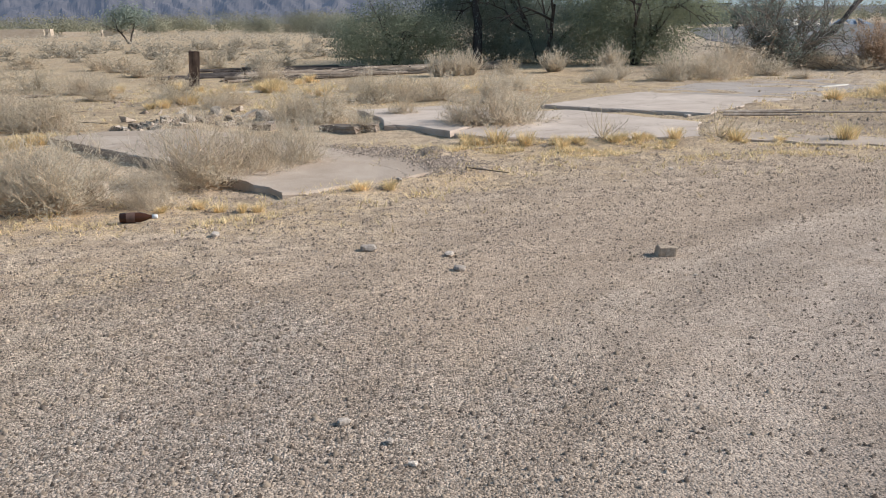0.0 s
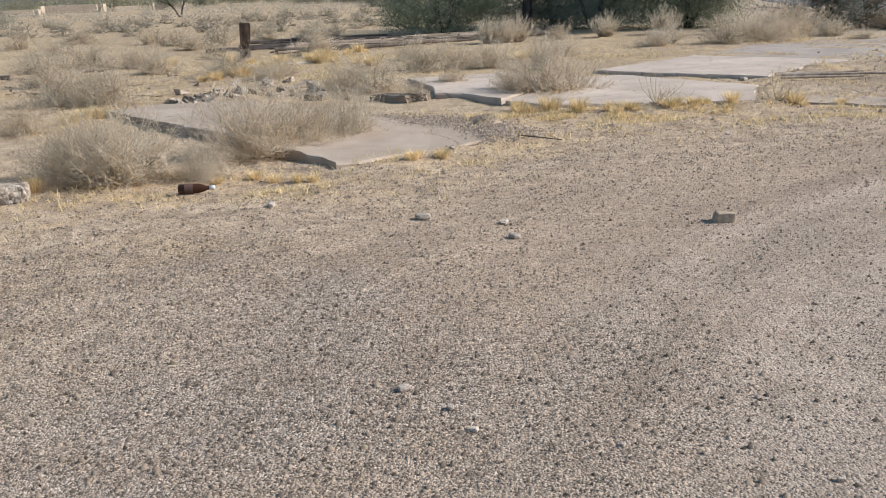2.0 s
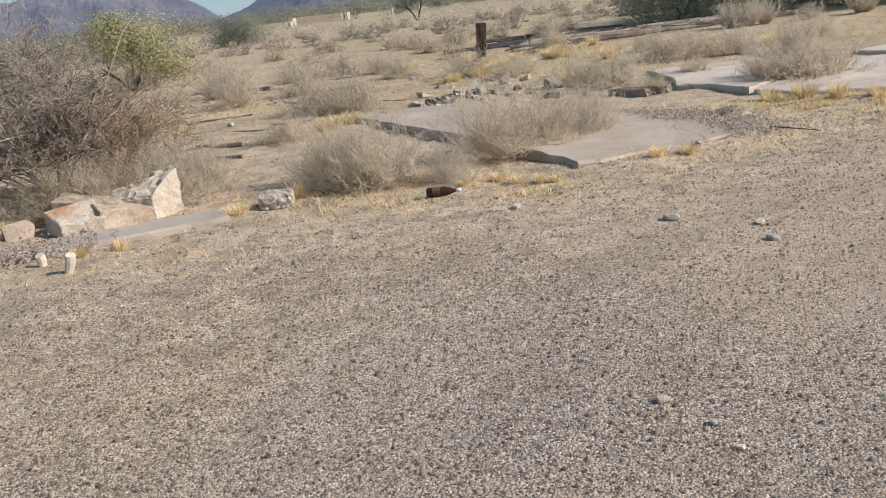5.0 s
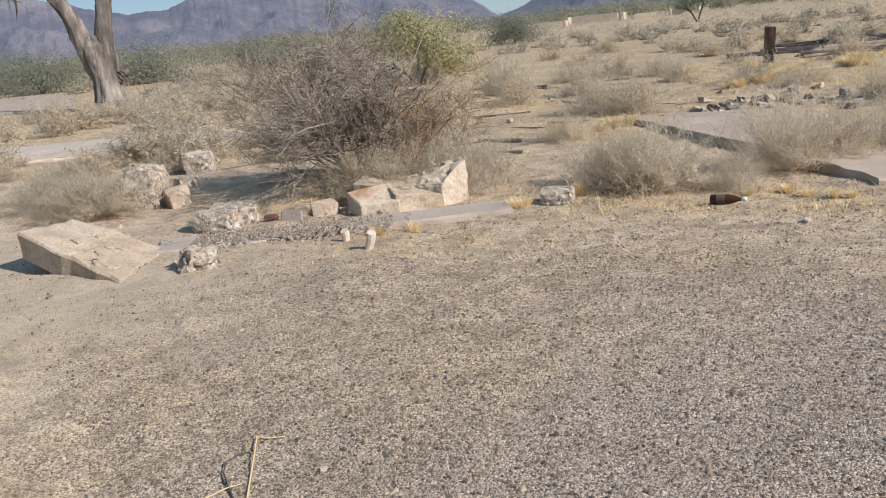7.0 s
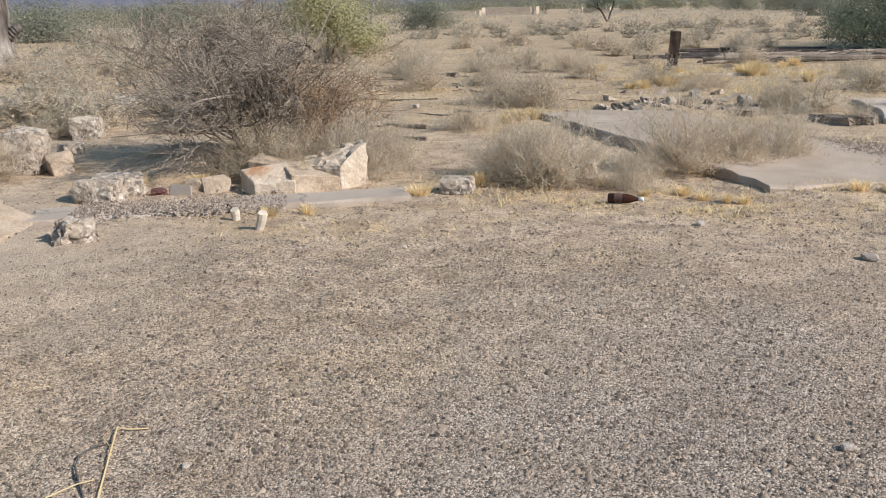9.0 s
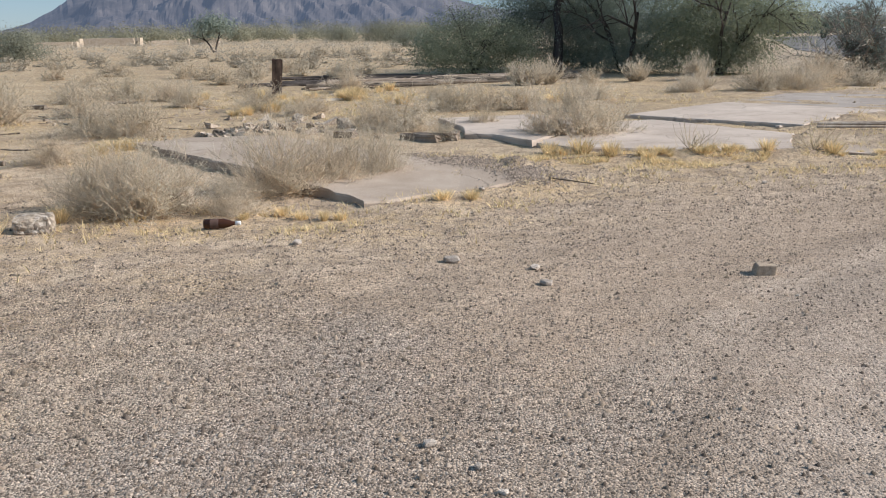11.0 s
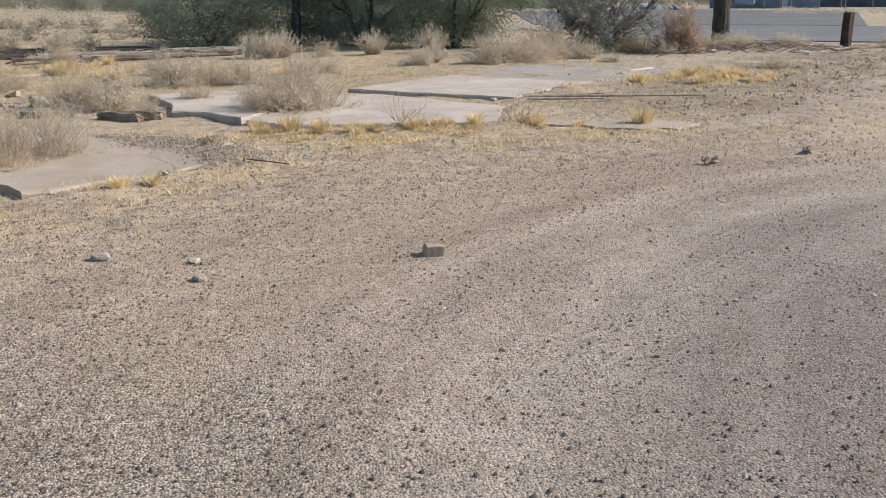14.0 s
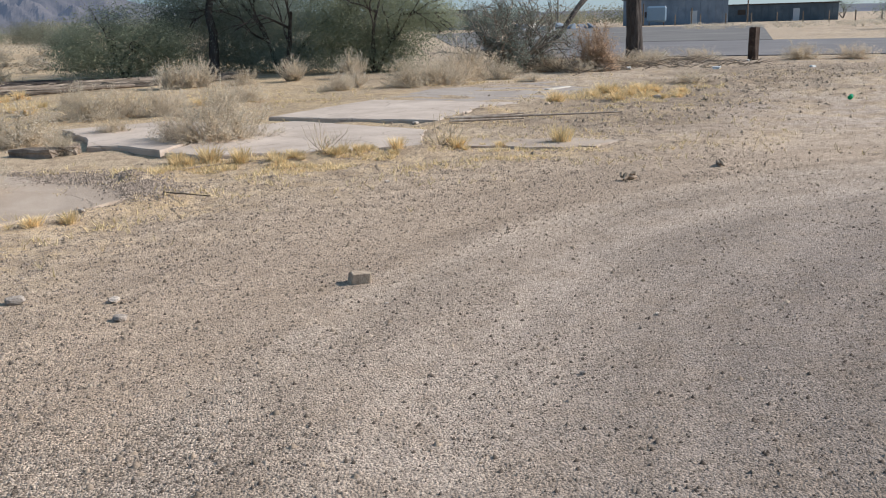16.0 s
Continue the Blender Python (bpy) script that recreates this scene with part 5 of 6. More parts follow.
# rust-coloured bush and fallen limbs by the bare tree
w3, f3 = bush_meshes(79, 130, 1.5, 0.74, 24, 0.006, 9000, 0.06, crook=0.07)
bush("rusty_bush", "rounded rusty dry bush beside a fallen limb", at(12.9, 25.0, 0), (w3.mesh("woody_frame", M_TWIG_RUST), f3.mesh("foliage", M_TWIG_RUST)), "rusty bushes")
limbs = thing("fallen_limb", "dark fallen tree limb propped in dead twigs", "branch", at(12.4, 26.4, 0))
acc = Acc()
acc.tube([Vector((-0.6, 0, 0.55)), Vector((0.1, 0.2, 1.0)), Vector((0.8, 0.5, 1.75)), Vector((1.7, 0.9, 2.5))], [0.05, 0.07, 0.08, 0.10], 7, True)
part("limb", acc.mesh("limb", M_BARK_DARK), limbs)
acc = Acc()
acc.tube([Vector((-0.6, 0, 0.55)), Vector((-0.9, 0.1, 0.75)), Vector((-1.1, 0.1, 0.72))], [0.045, 0.04, 0.02], 6, True)
acc.tube([Vector((-0.5, 0, 0.6)), Vector((-0.6, 0.0, 0.2)), Vector((-0.4, 0.0, 0.0))], [0.05, 0.045, 0.04], 6, True)
part("fork", acc.mesh("fork", M_BARK_DARK), limbs)
rng = random.Random(19)
acc = Acc()
for i in range(420):
    x, y = rng.uniform(11.5, 17.8), rng.uniform(23.6, 29.0)
    a = rng.uniform(0, 6.28)
    l = rng.uniform(0.4, 1.2)
    acc.tube([Vector((x, y, gz(x, y) + 0.02)), Vector((x + l * 0.5 * math.cos(a), y + l * 0.5 * math.sin(a), gz(x, y) + rng.uniform(0.03, 0.22))), Vector((x + l * math.cos(a), y + l * math.sin(a), gz(x, y) + rng.uniform(0.03, 0.3)))], [0.009, 0.007, 0.004], 4)
solo("dead_brush", acc.mesh("dead_brush", M_TWIG_DARK), "tangle of dead dark twigs under the bare tree", "brush", Matrix(), kind="stuff")


acc = Acc()
for i in range(260):
    x = -4.4 + 7.4 * rng.random()
    y = 24.4 + (x + 4.3) * 0.55 + rng.uniform(-0.5, 2.6)
    a, l = rng.gauss(0.4, 0.5), rng.uniform(0.4, 1.4)
    acc.tube([Vector((x, y, gz(x, y) + 0.02)), Vector((x + l * 0.5 * math.cos(a), y + l * 0.5 * math.sin(a), gz(x, y) + rng.uniform(0.04, 0.16))), Vector((x + l * math.cos(a), y + l * math.sin(a), gz(x, y) + rng.uniform(0.02, 0.14)))], [0.02, 0.016, 0.008], 4)
solo("dead_brush", acc.mesh("dead_brush", M_TWIG_DARK), "flattened dark dead branches on sand", "brush", Matrix(), kind="stuff")


# old bare trees, with trunks that fork
def old_tree(name, label, x, y, seed, sections, limbs_, bark):
    rng = random.Random(seed)
    ob = thing(name, label, "tree", at(x, y, 0), "old bare trees")
    acc = Acc()
    zs = [s[0] for s in sections]
    steps = 56
    n, sides = steps + 1, 56
    for i in range(n):
        z = zs[0] + (zs[-1] - zs[0]) * i / steps
        r, ox, oy = (float(np.interp(z, zs, [s[c] for s in sections])) for c in (1, 2, 3))
        for j in range(sides):
            a = 2 * math.pi * j / sides
            flute = 1 + 0.16 * noise.noise(Vector((math.cos(a) * 1.6, math.sin(a) * 1.6, z * 0.5 + seed))) + 0.10 * noise.noise(Vector((math.cos(a) * 4, math.sin(a) * 4, z * 0.9))) - 0.13 * abs(noise.noise(Vector((math.cos(a + z * 0.3) * 7, math.sin(a + z * 0.3) * 7, z * 1.3 + seed)))) + 0.05 * noise.noise(Vector((math.cos(a) * 14, math.sin(a) * 14, z * 5)))
            acc.v.append(Vector((ox + math.cos(a) * r * flute, oy + math.sin(a) * r * flute, z)))
    for i in range(n - 1):
        for j in range(sides):
            k = (j + 1) % sides
            acc.f.append((i * sides + j, i * sides + k, (i + 1) * sides + k, (i + 1) * sides + j))
    part("trunk", acc.mesh("trunk", bark, True), ob)
    for pts, rad, dep in limbs_:
        acc = Acc()
        fine_p, fine_r = [], []
        for q in range((len(pts) - 1) * 6 + 1):
            u, w = divmod(q / 6, 1)
            u = min(int(u), len(pts) - 2)
            w = q / 6 - u
            fine_p.append(Vector(pts[u]).lerp(Vector(pts[u + 1]), w))
            fine_r.append(rad[u] + (rad[u + 1] - rad[u]) * w)
        acc.tube(fine_p, fine_r, 24)
        acc.f.append(tuple(range((len(fine_p) - 1) * 24, len(fine_p) * 24)))
        for q, c in enumerate(acc.v):
            ax = fine_p[q // 24]
            out = c - ax
            knob = 0.16 * noise.noise(Vector((ax.z * 1.4, seed, rad[0]))) - 0.28 * abs(noise.noise(out.normalized() * 3.2 + Vector((0, 0, ax.length * 1.1)))) + 0.12 * noise.noise(c * 9)
            acc.v[q] = ax + out * (1.06 + knob)
        d = (Vector(pts[-1]) - Vector(pts[-2])).normalized()
        for k in range(dep):
            limb(acc, Vector(pts[-1 - k % 2]), (d + Vector((rng.gauss(0, 0.5), rng.gauss(0, 0.5), rng.gauss(0, 0.3)))).normalized(), rng.uniform(0.9, 1.8), rad[-1] * 0.6, 2, rng, 0.12, 3)
        part("limb", acc.mesh("limb", bark, True), ob)
    return ob


old_tree("old_tree", "old grey bare tree with a thick forked trunk", -25.7, 21.3, 4.0, [(-0.1, 0.68, 0.05, 0), (0.2, 0.57, 0.05, 0), (0.5, 0.50, 0.04, 0), (0.9, 0.47, 0, 0), (1.3, 0.48, -0.06, 0), (1.7, 0.56, -0.12, 0), (2.1, 0.55, -0.16, 0), (2.45, 0.36, -0.18, 0)],
         [([(-0.10, -0.05, 0.9), (-0.26, -0.20, 1.6), (-0.42, -0.35, 2.3), (-0.52, -0.46, 2.9), (-0.66, -0.64, 3.4), (-0.88, -0.95, 4.0), (-1.4, -1.6, 4.7)], [0.30, 0.34, 0.31, 0.28, 0.26, 0.22, 0.16], 5),
          ([(0.0, 0.0, 0.9), (0.06, 0.05, 1.7), (0.16, 0.12, 2.5), (0.26, 0.2, 3.3), (0.36, 0.3, 4.1), (0.5, 0.45, 5.2), (0.6, 0.6, 6.2)], [0.30, 0.34, 0.29, 0.27, 0.26, 0.22, 0.16], 6),
          ([(0.3, 0.25, 0.95), (0.5, 0.42, 1.15), (0.62, 0.5, 1.22)], [0.22, 0.17, 0.12], 0)], M_BARK)
old_tree("bare_tree", "dark bare tree trunk beside the road", 17.3, 30.8, 9.0, [(-0.1, 0.38, 0, 0), (0.3, 0.30, 0, 0), (1.0, 0.27, -0.02, 0), (2.0, 0.26, -0.06, 0), (3.2, 0.24, -0.1, 0), (4.2, 0.2, -0.1, 0)],
         [([(-0.1, 0, 4.0), (-0.3, 0.1, 4.8), (-0.8, 0.2, 5.6)], [0.18, 0.15, 0.1], 2), ([(-0.1, 0, 4.0), (0.2, 0.1, 4.9), (0.5, 0.3, 5.8)], [0.17, 0.14, 0.1], 2)], M_BARK_DARK)


# ---------------------------------------------------------------- grass
def tuft_mesh(seed, blades, h, spread, width=0.003):
    rng = random.Random(seed)
    acc = Acc()
    for i in range(blades):
        a, r = rng.uniform(0, 6.28), abs(rng.gauss(0, 0.4)) * spread
        p = Vector((math.cos(a) * r * 0.6, math.sin(a) * r * 0.6, -0.01))
        b = a + rng.gauss(0, 0.5)
        l = h * rng.uniform(0.6, 1.1)
        tip = p + Vector((math.cos(b) * spread * rng.uniform(0.2, 0.9), math.sin(b) * spread * rng.uniform(0.2, 0.9), l))
        acc.blade(p, tip, width, rng)
    return acc.mesh("grass_tuft", M_GRASS)


TUFTS = [tuft_mesh(i, 220, 0.19, 0.17) for i in range(4)]
TUFT_SPOTS = [(5.6, 11.38, 1.15), (0.05, 8.70, 0.7), (0.25, 8.85, 0.6), (1.55, 11.55, 1.0), (1.85, 11.5, 1.0), (2.15, 11.45, 0.9), (2.85, 11.35, 1.0), (3.2, 11.42, 0.9), (3.5, 11.38, 0.8), (4.35, 11.5, 0.9), (2.45, 11.4, 0.7), (-1.1, 8.15, 0.5), (-0.95, 8.05, 0.45), (-1.25, 8.3, 0.55), (-0.75, 8.1, 0.4), (-1.6, 8.1, 0.4), (-4.2, 12.45, 1.2), (-4.45, 12.2, 1.0), (-3.25, 7.5, 0.7), (-3.0, 8.0, 0.7), (-4.05, 6.35, 0.5), (-6.0, 6.95, 0.6), (-5.55, 7.25, 0.8), (-4.0, 6.7, 0.35), (1.2, 11.75, 0.8), (4.9, 11.4, 0.6), (-3.7, 6.4, 0.5)]
rng = random.Random(31)
TUFT_SPOTS += [(rng.gauss(9.6, 0.75), rng.gauss(16.8, 0.5), rng.uniform(0.7, 1.5)) for _ in range(17)]
TUFT_SPOTS += [(rng.gauss(-3.2, 1.6), rng.gauss(20.6, 1.6), rng.uniform(0.8, 1.5)) for _ in range(22)]
for x, y, s in list(TUFT_SPOTS[1:]):
    if y > 11 and rng.random() < 0.8 or rng.random() < 0.35:
        TUFT_SPOTS.append((x + rng.gauss(0, 0.16), y + rng.gauss(0, 0.1), s * rng.uniform(0.45, 0.9)))
for i, (x, y, s) in enumerate(TUFT_SPOTS):
    m = at(x + rng.gauss(0, 0.05) * (i > 0), y + rng.gauss(0, 0.04) * (i > 0), i * 53) @ Matrix.Diagonal((s * rng.uniform(0.9, 1.5), s * rng.uniform(0.8, 1.2), s * rng.uniform(0.6, 1.1), 1))
    solo("grass_tuft", TUFTS[i % 4], "tuft of dry yellow grass", "grass", m, "grass tufts")


def grass_field(name, label, spots, seed, h=0.07):
    """Short dry grass in soft patches: x, y, radius, blades."""
    rng = random.Random(seed)
    acc = Acc()
    for x0, y0, rx, ry, n in spots:
        for i in range(n):
            x, y = rng.gauss(x0, rx), rng.gauss(y0, ry)
            if noise.noise(Vector((x * 1.7, y * 1.7, 4))) < 0.02:
                continue
            p = Vector((x, y, gz(x, y) - 0.005))
            l = h * rng.uniform(0.5, 1.4) * (1 + 0.03 * y)
            for k in range(3):
                a = rng.uniform(0, 6.28)
                acc.blade(p, p + Vector((math.cos(a), math.sin(a), 0)) * l * rng.uniform(0.3, 1.1) + Vector((0, 0, l * rng.uniform(0.3, 1.0))), 0.0022 * (1 + 0.06 * y), rng)
    return solo(name, acc.mesh(name, M_GRASS), label, "grass", Matrix(), kind="stuff")


grass_field("dry_grass", "short yellow dry grass between gravel and slabs", [(3.2, 10.5, 2.2, 0.7, 1500), (0.8, 9.9, 0.9, 0.6, 450), (6.5, 12.0, 1.6, 1.2, 900), (2.2, 11.15, 1.3, 0.34, 3000), (-1.3, 7.95, 0.7, 0.32, 1100), (-2.8, 7.7, 1.0, 0.35, 500), (0.1, 8.6, 0.35, 0.2, 350), (-3.6, 6.2, 0.8, 0.35, 120), (4.6, 10.6, 0.7, 0.4, 500), (9.2, 16.6, 0.7, 0.7, 2600), (10.3, 17.2, 0.8, 0.6, 1800), (8.3, 22.0, 2.0, 0.3, 600), (7.8, 14.8, 1.8, 0.7, 1100), (-4.3, 12.9, 0.4, 0.5, 400), (-3.0, 20.5, 1.6, 1.6, 2600), (-1.5, 16.8, 0.8, 0.6, 700), (-6.5, 15.8, 1.8, 1.0, 900), (0.5, 21.5, 2.5, 0.9, 1200), (-0.5, 28.8, 1.4, 0.5, 500), (-4.8, 12.0, 0.5, 0.8, 500), (3.2, 19.5, 1.4, 0.5, 500), (14.0, 19.5, 2.4, 0.8, 500)], 5, 0.05)

# ---------------------------------------------------------------- open desert
rng = random.Random(88)

def clear_of_pads(x, y):
    """True off the old pads."""
    for ax, ay, bx, by, w_ in ((-21.5, 7.0, -12.4, 13.0, 2.0), (-50.0, 28.5, -35.0, 23.5, 6.0)):
        t = max(0.0, min(1.0, ((x - ax) * (bx - ax) + (y - ay) * (by - ay)) / ((bx - ax) ** 2 + (by - ay) ** 2)))
        if math.hypot(x - ax - t * (bx - ax), y - ay - t * (by - ay)) < w_:
            return False
    return True


def join_bushes(name, label, spots, which, material):
    """Many far bushes as one mesh."""
    vs, fs, base = [], [], 0
    for m, k in spots:
        me = FAR[k][which]
        co = np.empty(len(me.vertices) * 3)
        me.vertices.foreach_get("co", co)
        co = co.reshape(-1, 3) @ np.array(m.to_3x3()).T + np.array(m.translation)
        vs.append(co)
        fs += [tuple(v + base for v in p.vertices) for p in me.polygons]
        base += len(co)
    me = bpy.data.meshes.new(name)
    me.from_pydata(np.concatenate(vs).tolist(), [], fs)
    me.materials.append(material)
    return solo(name, me, label, "bush", Matrix(), kind="stuff")


far_spots = []
for i in range(380):
    for _ in range(30):
        az = radians(rng.uniform(-64, 12) if i < 210 else rng.uniform(-64, -30))
        r = math.sqrt(rng.uniform((24 if i < 210 else 13) ** 2, (68 if i < 280 else 42) ** 2))
        x, y = r * math.sin(az), r * math.cos(az)
        near_tree = (-3 < x < 12 and 24 < y < 40) or math.hypot(x + 25.7, y - 21.3) < 1.5
        if not near_tree and clear_of_pads(x, y) and noise.noise(Vector((x * 0.12, y * 0.12, 5))) > -0.2:
            break
    h, w_ = rng.uniform(0.4, 0.85), rng.uniform(0.9, 1.9)
    m = at(x, y, rng.uniform(0, 360)) @ Matrix.Diagonal((w_, w_, h / 0.66, 1))
    if r < 38:
        bush("dry_bush", TAN if i % 2 else GREY, m, LIGHT[i % 5], "dry desert bushes")
    else:
        far_spots.append((m, i % 4))
join_bushes("far_bushes", "pale leafless bushes far out on the plain", far_spots, 0, M_TWIG_FAR)
join_bushes("far_bush_leaves", "pale dry leaves of bushes far out on the plain", far_spots, 1, M_TWIG_FAR)


def scatter_scrub(name, label, material, count, az0, az1, r0, r1, h0, h1, leaf, per, seed, wide_=1.5):
    """Far scrub: many loose leafy clumps."""
    rng = random.Random(seed)
    acc = Acc()
    for i in range(count):
        az, r = radians(rng.uniform(az0, az1)), math.sqrt(rng.uniform(r0 ** 2, r1 ** 2))
        x, y, h = r * math.sin(az), r * math.cos(az), rng.uniform(h0, h1)
        w_ = h * rng.uniform(0.7, wide_)
        zb = gz(x, y)
        for k in range(per):
            d = Vector((rng.gauss(0, 1), rng.gauss(0, 1), rng.gauss(0, 1))).normalized() * rng.random() ** 0.4
            acc.leaf(Vector((x + d.x * w_, y + d.y * w_, zb + h * 0.5 + d.z * h * 0.5)), leaf * rng.uniform(0.6, 1.5), rng, 0.6, (d + Vector((0, 0, 0.4))).normalized())
    return solo(name, acc.mesh(name, material), label, "scrub", Matrix(), kind="stuff")


scatter_scrub("pale_scrub", "pale dry bushes scattered over the far plain", M_TWIG_FAR, 2600, -64, 14, 62, 180, 0.35, 0.8, 0.11, 36, 1)
scatter_scrub("green_scrub", "olive desert scrub before the mountains", M_SCRUB, 500, -72, 31, 150, 250, 2.0, 4.6, 0.26, 380, 2)
scatter_scrub("green_scrub", "green creosote scrub on the plain", M_SCRUB, 260, -72, -31, 50, 150, 0.9, 2.4, 0.12, 320, 3)
scatter_scrub("grass_clumps", "tan grass clumps beyond the road", M_TWIG_FAR, 260, 32, 50, 96, 140, 0.3, 0.6, 0.1, 70, 6, 2.2)

# low ruins far out on the plain
for x, y, w_, d, h, rz in ((-62, 135, 6.0, 2.0, 1.0, 12), (-57, 143, 9, 2.5, 1.5, 8), (-44, 148, 4.5, 2.5, 1.2, 5), (-16.6, 141, 1.0, 0.8, 1.3, 0), (-50, 146, 4.0, 2.0, 0.9, 20)):
    ob = thing("low_ruin", "low cream concrete ruin far out on the plain", "ruin", at(x, y, rz), "far ruins")
    for dx, dy, sx, sy in ((0, -d / 2, w_, 0.25), (0, d / 2, w_, 0.25), (-w_ / 2, 0, 0.25, d), (w_ / 2, 0, 0.25, d)):
        part("wall", lump_mesh("wall", (sx, sy, h), dx + dy + x, M_PALE, 3, 0.03, 0.97), ob, m=pose(dx, dy, -0.05))

# ---------------------------------------------------------------- road, lot and buildings beyond
def strip(name, pts, z, material, label, category):
    bm = bmesh.new()
    bm.faces.new([bm.verts.new((*p, z)) for p in pts])
    ext = bmesh.ops.extrude_face_region(bm, geom=bm.faces[:])
    bmesh.ops.translate(bm, verts=[g for g in ext["geom"] if isinstance(g, bmesh.types.BMVert)], vec=(0, 0, -0.3))
    tagged(new(name, bm_mesh(name, bm, material)), label, category, kind="structure")


strip("road", [(15.0, 34.0), (45.0, 12.0), (62.0, 21.3), (19.0, 57.5)], 0.035, M_ASPHALT, "sun-bleached grey asphalt road", "road")
strip("lot", [(19.2, 57.9), (34.0, 45.4), (74.0, 101.0), (62.0, 142.0), (34.0, 112.0)], 0.04, M_ASPHALT_DARK, "dark grey asphalt lot beyond the road", "road")

M_SHED = mottled("blue_grey_metal", (0.16, 0.20, 0.25), (0.20, 0.25, 0.31), (0.26, 0.31, 0.37), 0.6, 8.0, 0.6, 0.2, 0.01)
M_SHED_DARK = mottled("dark_brown_boards", (0.05, 0.04, 0.035), (0.08, 0.063, 0.053), (0.12, 0.095, 0.08), 0.8, 8.0, 0.9, 0.3, 0.01)
M_DOOR = simple("pale_painted_door", (0.55, 0.56, 0.57), 0.6)


def box_mesh(name, sx, sy, sz, material, bevel=0.03):
    bm = bmesh.new()
    bmesh.ops.create_cube(bm, size=1.0)
    for vert in bm.verts:
        vert.co = Vector((vert.co.x * sx, vert.co.y * sy, (vert.co.z + 0.5) * sz))
    bmesh.ops.bevel(bm, geom=bm.edges, offset=bevel, segments=1, affect="EDGES")
    return bm_mesh(name, bm, material)


def shed(x, y, rz, w_, d, h, mat, label, ribs=True):
    ob = thing("shed", label, "shed", at(x, y, rz), "sheds beyond the road")
    part("wall", box_mesh("wall", w_, d, h, mat), ob)
    part("roof", box_mesh("roof", w_ + 0.6, d + 0.6, 0.18, M_SHED_DARK), ob, m=pose(0, 0, h))
    n = int(w_ / 1.2)
    for i in range(n):
        part("wall_rib", box_mesh("wall_rib", 0.08, 0.08, h - 0.1, mat, 0.01), ob, m=pose(-w_ / 2 + 0.6 + i * 1.2, -d / 2 - 0.03, 0))
    part("door", box_mesh("door", 1.1, 0.08, 2.2, M_DOOR, 0.02), ob, "pale door", m=pose(w_ * 0.18, -d / 2 - 0.05, 0))
    part("window", box_mesh("window", 1.4, 0.08, 0.9, M_SHED_DARK, 0.02), ob, "dark window", m=pose(-w_ * 0.25, -d / 2 - 0.05, 1.3))
    return ob


shed(87.0, 143.0, -31, 17, 8, 4.2, M_SHED, "long blue-grey metal shed beyond the road")
M_SHED_TEAL = mottled("dark_teal_metal", (0.075, 0.10, 0.12), (0.10, 0.13, 0.155), (0.14, 0.17, 0.195), 0.6, 8.0, 0.6, 0.2, 0.01)
shed(112.0, 150.0, -36, 22, 8, 3.0, M_SHED_TEAL, "long dark teal metal shed beside the blue-grey shed")
shed(54.0, 168.0, -20, 10, 8, 3.4, M_SHED, "grey metal building behind trees")
for x, y, h in ((77.0, 136.0, 3.5), (84.0, 133.0, 2.6), (98.0, 138.0, 5.0), (62.0, 136.0, 7.0)):
    acc = Acc()
    acc.tube([Vector((0, 0, -0.2)), Vector((0, 0, h * 0.5)), Vector((0.03, 0, h))], [0.14, 0.12, 0.1], 8, True)
    solo("utility_post", acc.mesh("utility_post", M_LOG), "grey wooden utility post beyond the road", "post", at(x, y), "utility posts")
tank = thing("storage_tank", "pale blue metal tank standing on legs", "tank", at(76.5, 131.0, -30))
part("tank_body", box_mesh("tank_body", 3.0, 1.8, 2.4, simple("pale_blue_metal", (0.22, 0.31, 0.40), 0.5), 0.25), tank, m=pose(0, 0, 0.6))
for dx in (-1.1, 1.1):
    for dy in (-0.6, 0.6):
        part("leg", box_mesh("leg", 0.15, 0.15, 0.7, M_LOG, 0.01), tank, m=pose(dx, dy, -0.05))
for i, (x, y, s) in enumerate(((46, 120, 1.4), (40, 128, 1.5), (30, 118, 1.5), (60, 150, 1.6), (36, 100, 0.9), (59, 62, 1.1), (150, 176, 2.0), (162, 168, 2.0))):
    tree("far_mesquite", "dark mesquite tree by the sheds", x, y, 0.14, 2.6 * s, [((0, 0, 1.5 * s), (2.8 * s, 2.4 * s, 1.4 * s), 1.0)], M_LEAF, 80 + i, clumps=130, leaf_size=0.13, leaves=46)

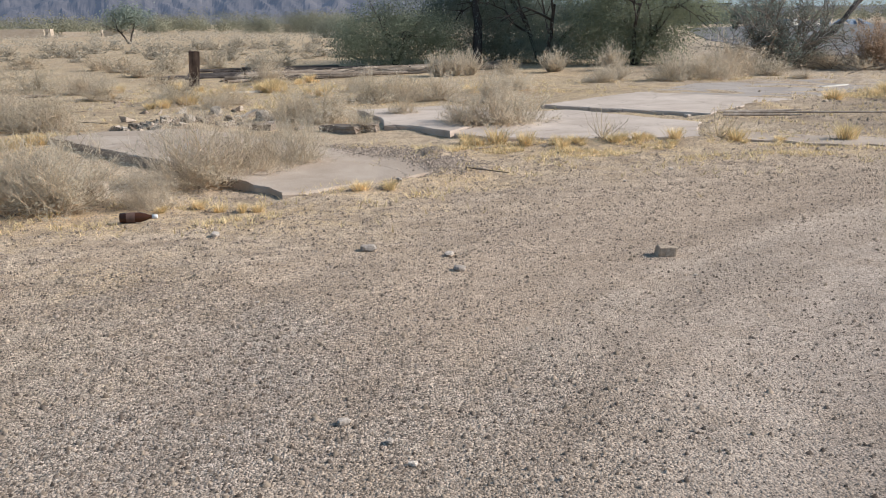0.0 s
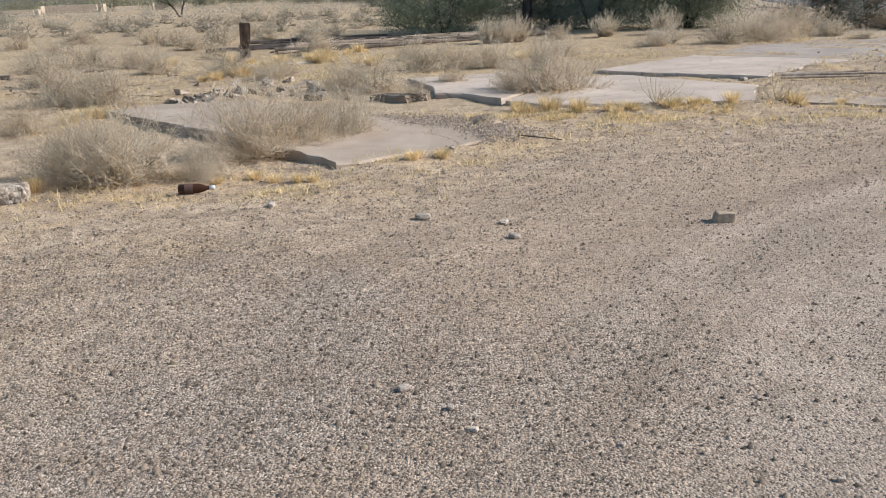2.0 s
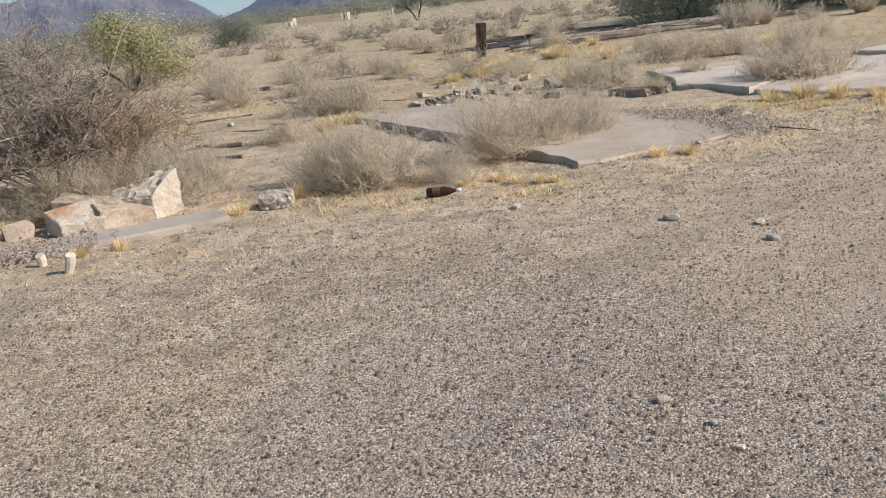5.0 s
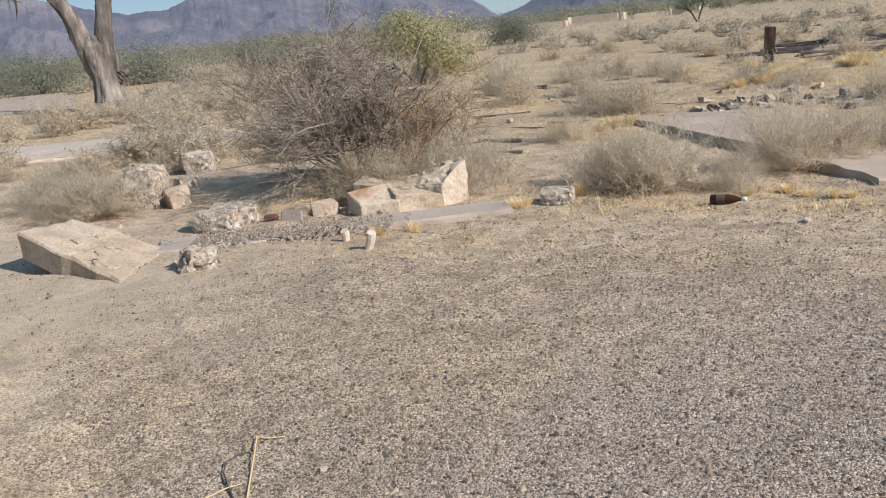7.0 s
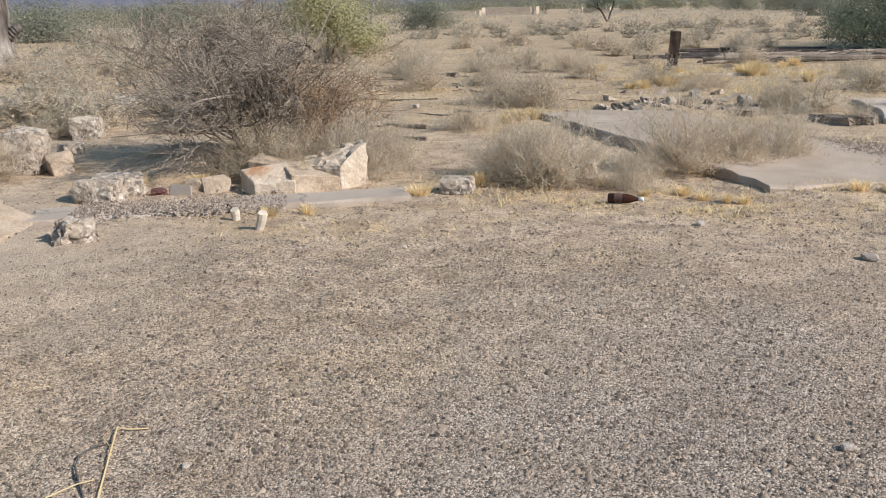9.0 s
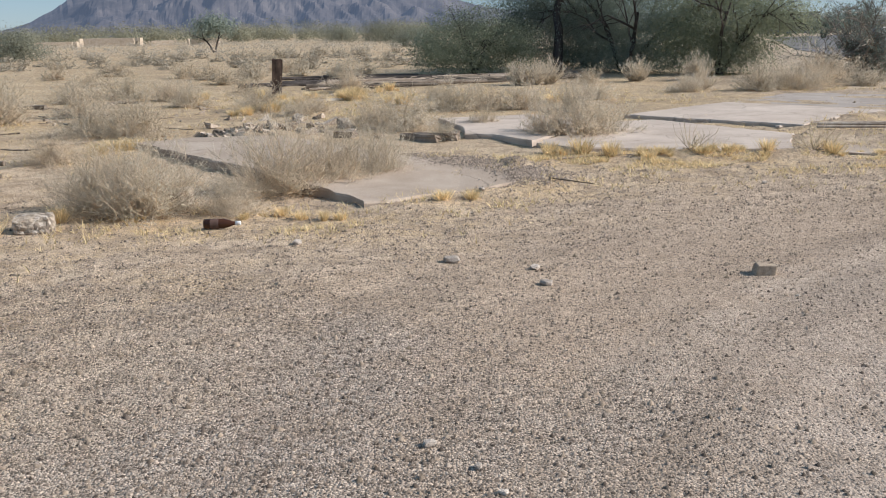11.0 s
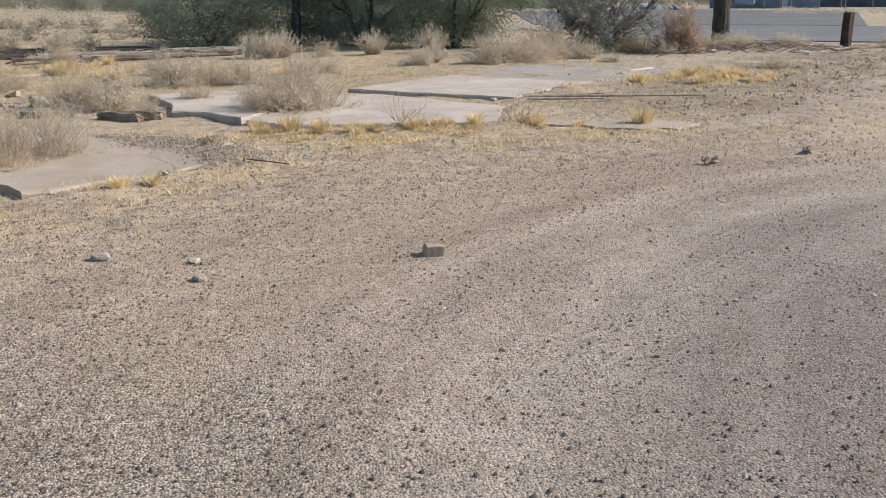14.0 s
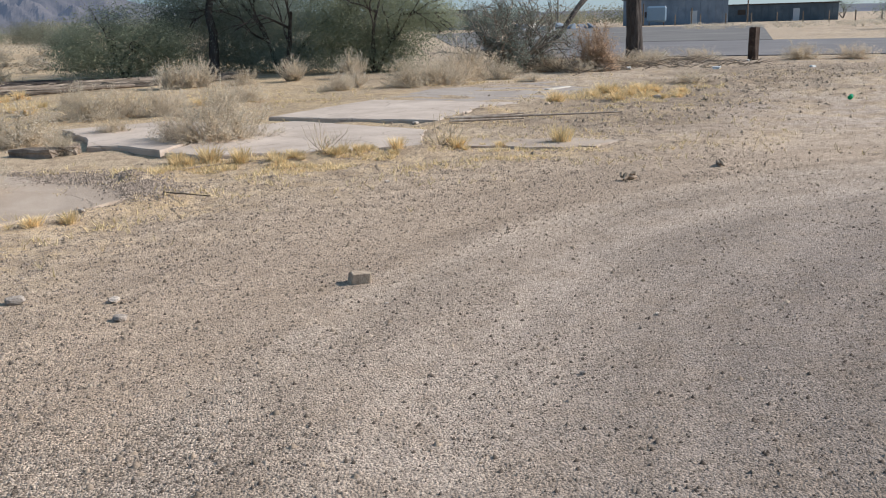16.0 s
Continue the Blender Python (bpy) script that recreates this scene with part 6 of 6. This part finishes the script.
# ---------------------------------------------------------------- loose gravel and clods
def gravel_mesh(name, xs, ys, sizes, seed, material, lift=None):
    """Small four-sided stones, set into the ground."""
    rnd = np.random.RandomState(seed)
    n = len(xs)
    zs = np.array([gz(x, y) for x, y in zip(xs, ys)]) if lift is None else np.array([max(lift, gz(x, y)) for x, y in zip(xs, ys)])
    co = np.empty((n, 5, 3))
    turn = rnd.uniform(0, 2 * math.pi, n)
    for c in range(4):
        a, r = turn + c * math.pi / 2 + rnd.uniform(-0.35, 0.35, n), sizes * rnd.uniform(0.65, 1.15, n)
        co[:, c, 0], co[:, c, 1], co[:, c, 2] = xs + np.cos(a) * r, ys + np.sin(a) * r, zs - sizes * rnd.uniform(0.0, 0.2, n)
    co[:, 4, 0], co[:, 4, 1], co[:, 4, 2] = xs + sizes * rnd.uniform(-0.35, 0.35, n), ys + sizes * rnd.uniform(-0.35, 0.35, n), zs + sizes * rnd.uniform(0.6, 1.15, n)
    first = np.arange(n)[:, None] * 5
    tris = np.concatenate([first + np.array(t) for t in ((0, 1, 4), (1, 2, 4), (2, 3, 4), (3, 0, 4))])
    me = bpy.data.meshes.new(name)
    me.vertices.add(n * 5)
    me.vertices.foreach_set("co", co.ravel())
    me.loops.add(tris.size)
    me.loops.foreach_set("vertex_index", tris.ravel().astype(np.int32))
    me.polygons.add(len(tris))
    me.polygons.foreach_set("loop_start", np.arange(0, tris.size, 3, dtype=np.int32))
    me.materials.append(material)
    me.update(calc_edges=True)
    return me


def pebbles(name, label, material, count, seed, size, zone):
    rng = random.Random(seed)
    spots = [zone(rng) for _ in range(count)]
    sizes = np.array([size[0] * (size[1] / size[0]) ** (rng.random() ** 2.2) for _ in range(count)])
    xs, ys = np.array([p[0] for p in spots]), np.array([p[1] for p in spots])
    return solo(name, gravel_mesh(name, xs, ys, sizes, seed, material), label, "gravel", Matrix(), kind="stuff")


def near_zone(rng):
    """Thick on the lane, thin on the wheel tracks and on the dust by the tipped slab."""
    while True:
        a, r = radians(rng.uniform(-62, 52)), 1.6 + 8.0 * rng.random() ** 1.1
        x, y = 0.5 + r * math.sin(a), 0.9 + r * math.cos(a)
        keep = 0.25 + 0.75 * min(1.0, max(0.0, (math.hypot(x + 7.2, y - 4.0) - 1.2) / 3.2))
        rad = math.hypot(x - 7.5, y - 1.0) + 0.5 * noise.noise(Vector((x * 0.8, y * 0.8, 3.3)))
        keep *= 1 - 0.65 * math.exp(-(((rad - 6.65) / 0.25) ** 2)) - 0.45 * math.exp(-(((rad - 7.4) / 0.16) ** 2))
        bed = math.exp(-(((x + 1.6) / 2.6) ** 2) - ((y - 4.3) / 2.2) ** 2)
        keep *= 0.45 + 0.55 * bed
        keep *= 0.45 + 0.55 * min(1.0, max(0.0, 0.5 + 1.6 * noise.noise(Vector((x * 1.1, y * 1.1, 9.1)))))
        if rng.random() < keep:
            return x, y


def dirt_zone(rng):
    u = rng.random()
    return 6.4 + 13.0 * u + rng.gauss(0, 1.3), 12.8 + 10.2 * u + rng.gauss(0, 1.3)


def verge_zone(rng):
    return rng.uniform(-9, 10), 8.6 + 12 * rng.random() ** 1.6


pebbles("gravel", "loose grey-brown gravel on the lane", M_PEBBLE, 190000, 1, (0.0030, 0.0080), near_zone)
pebbles("coarse_gravel", "coarser dark and pale gravel stones", M_PEBBLE, 9000, 2, (0.006, 0.016), near_zone)
pebbles("dark_stones", "small dark stones strewn over the gravel", M_DARKSTONE, 15000, 12, (0.005, 0.015), near_zone)
pebbles("dirt_clods", "dark dirt clods in churned earth", M_CLOD, 9000, 3, (0.008, 0.05), dirt_zone)
pebbles("verge_gravel", "small dark clods and stones on the sandy verge", M_CLOD, 17000, 4, (0.005, 0.024), verge_zone)


def edge_zone(rng):
    """Along the edge of the lane, before the slabs and the footing."""
    a, r = radians(rng.uniform(92, 172)), rng.gauss(9.8, 1.5)
    return 7.5 + r * math.cos(a), 1.0 + r * math.sin(a)


pebbles("edge_gravel", "gritty brown gravel along the edge of the lane", M_PEBBLE, 26000, 14, (0.005, 0.014), edge_zone)
pebbles("edge_clods", "small dark clods along the edge of the lane", M_CLOD, 15000, 15, (0.005, 0.022), edge_zone)


def footing_zone(rng):
    t, s = rng.random(), rng.gauss(0.0, 0.16)
    return -4.15 - 1.35 * t - 0.55 * s, 6.75 - 0.95 * t + 0.83 * s


def slab_rim_zone(rng):
    """Along the buried rim of the near slab."""
    t = rng.random()
    ax, ay, bx, by = (0.95, 9.55, 0.66, 10.6) if t < 0.45 else (0.66, 10.6, -0.6, 11.45)
    s = rng.random()
    return ax + (bx - ax) * s + rng.gauss(0, 0.17), ay + (by - ay) * s + rng.gauss(0, 0.17)


def spilled(seed, count, zone, lift, label, material):
    rng = random.Random(seed)
    spots = [zone(rng) for _ in range(count)]
    sizes = np.array([rng.uniform(0.006, 0.017) for _ in range(count)])
    me = gravel_mesh("spilled_gravel", np.array([p[0] for p in spots]), np.array([p[1] for p in spots]), sizes, seed, material, lift)
    return solo("spilled_gravel", me, label, "gravel", Matrix(), kind="stuff")


spilled(9, 2600, footing_zone, 0.042, "grey gravel spilled over the footing", M_PEBBLE)
spilled(10, 4200, slab_rim_zone, 0.058, "tan gravel washed over the rim of the slab", M_PEBBLE)
# junk and fence posts by the sheds
rng = random.Random(4)
for i in range(16):
    x, y, s = rng.uniform(52, 62), rng.uniform(122, 134), rng.uniform(0.5, 1.6)
    solo("junk", shard_mesh("junk", (s * 1.6, s, s * 0.8), i + 70, rng.choice([M_LOG, M_PLANK, M_SHED, M_SHED_DARK]), 12), "grey and white junk heaped near the sheds", "junk", at(x, y, rng.uniform(0, 360)), "junk near the sheds")
for i in range(9):
    x, y = 78 + i * 3.4, 128 - i * 1.6
    solo("fence_post", post_mesh("fence_post", 0.14, 0.14, 1.6, i, M_LOG), "thin grey fence post before the sheds", "post", at(x, y), "fence posts")
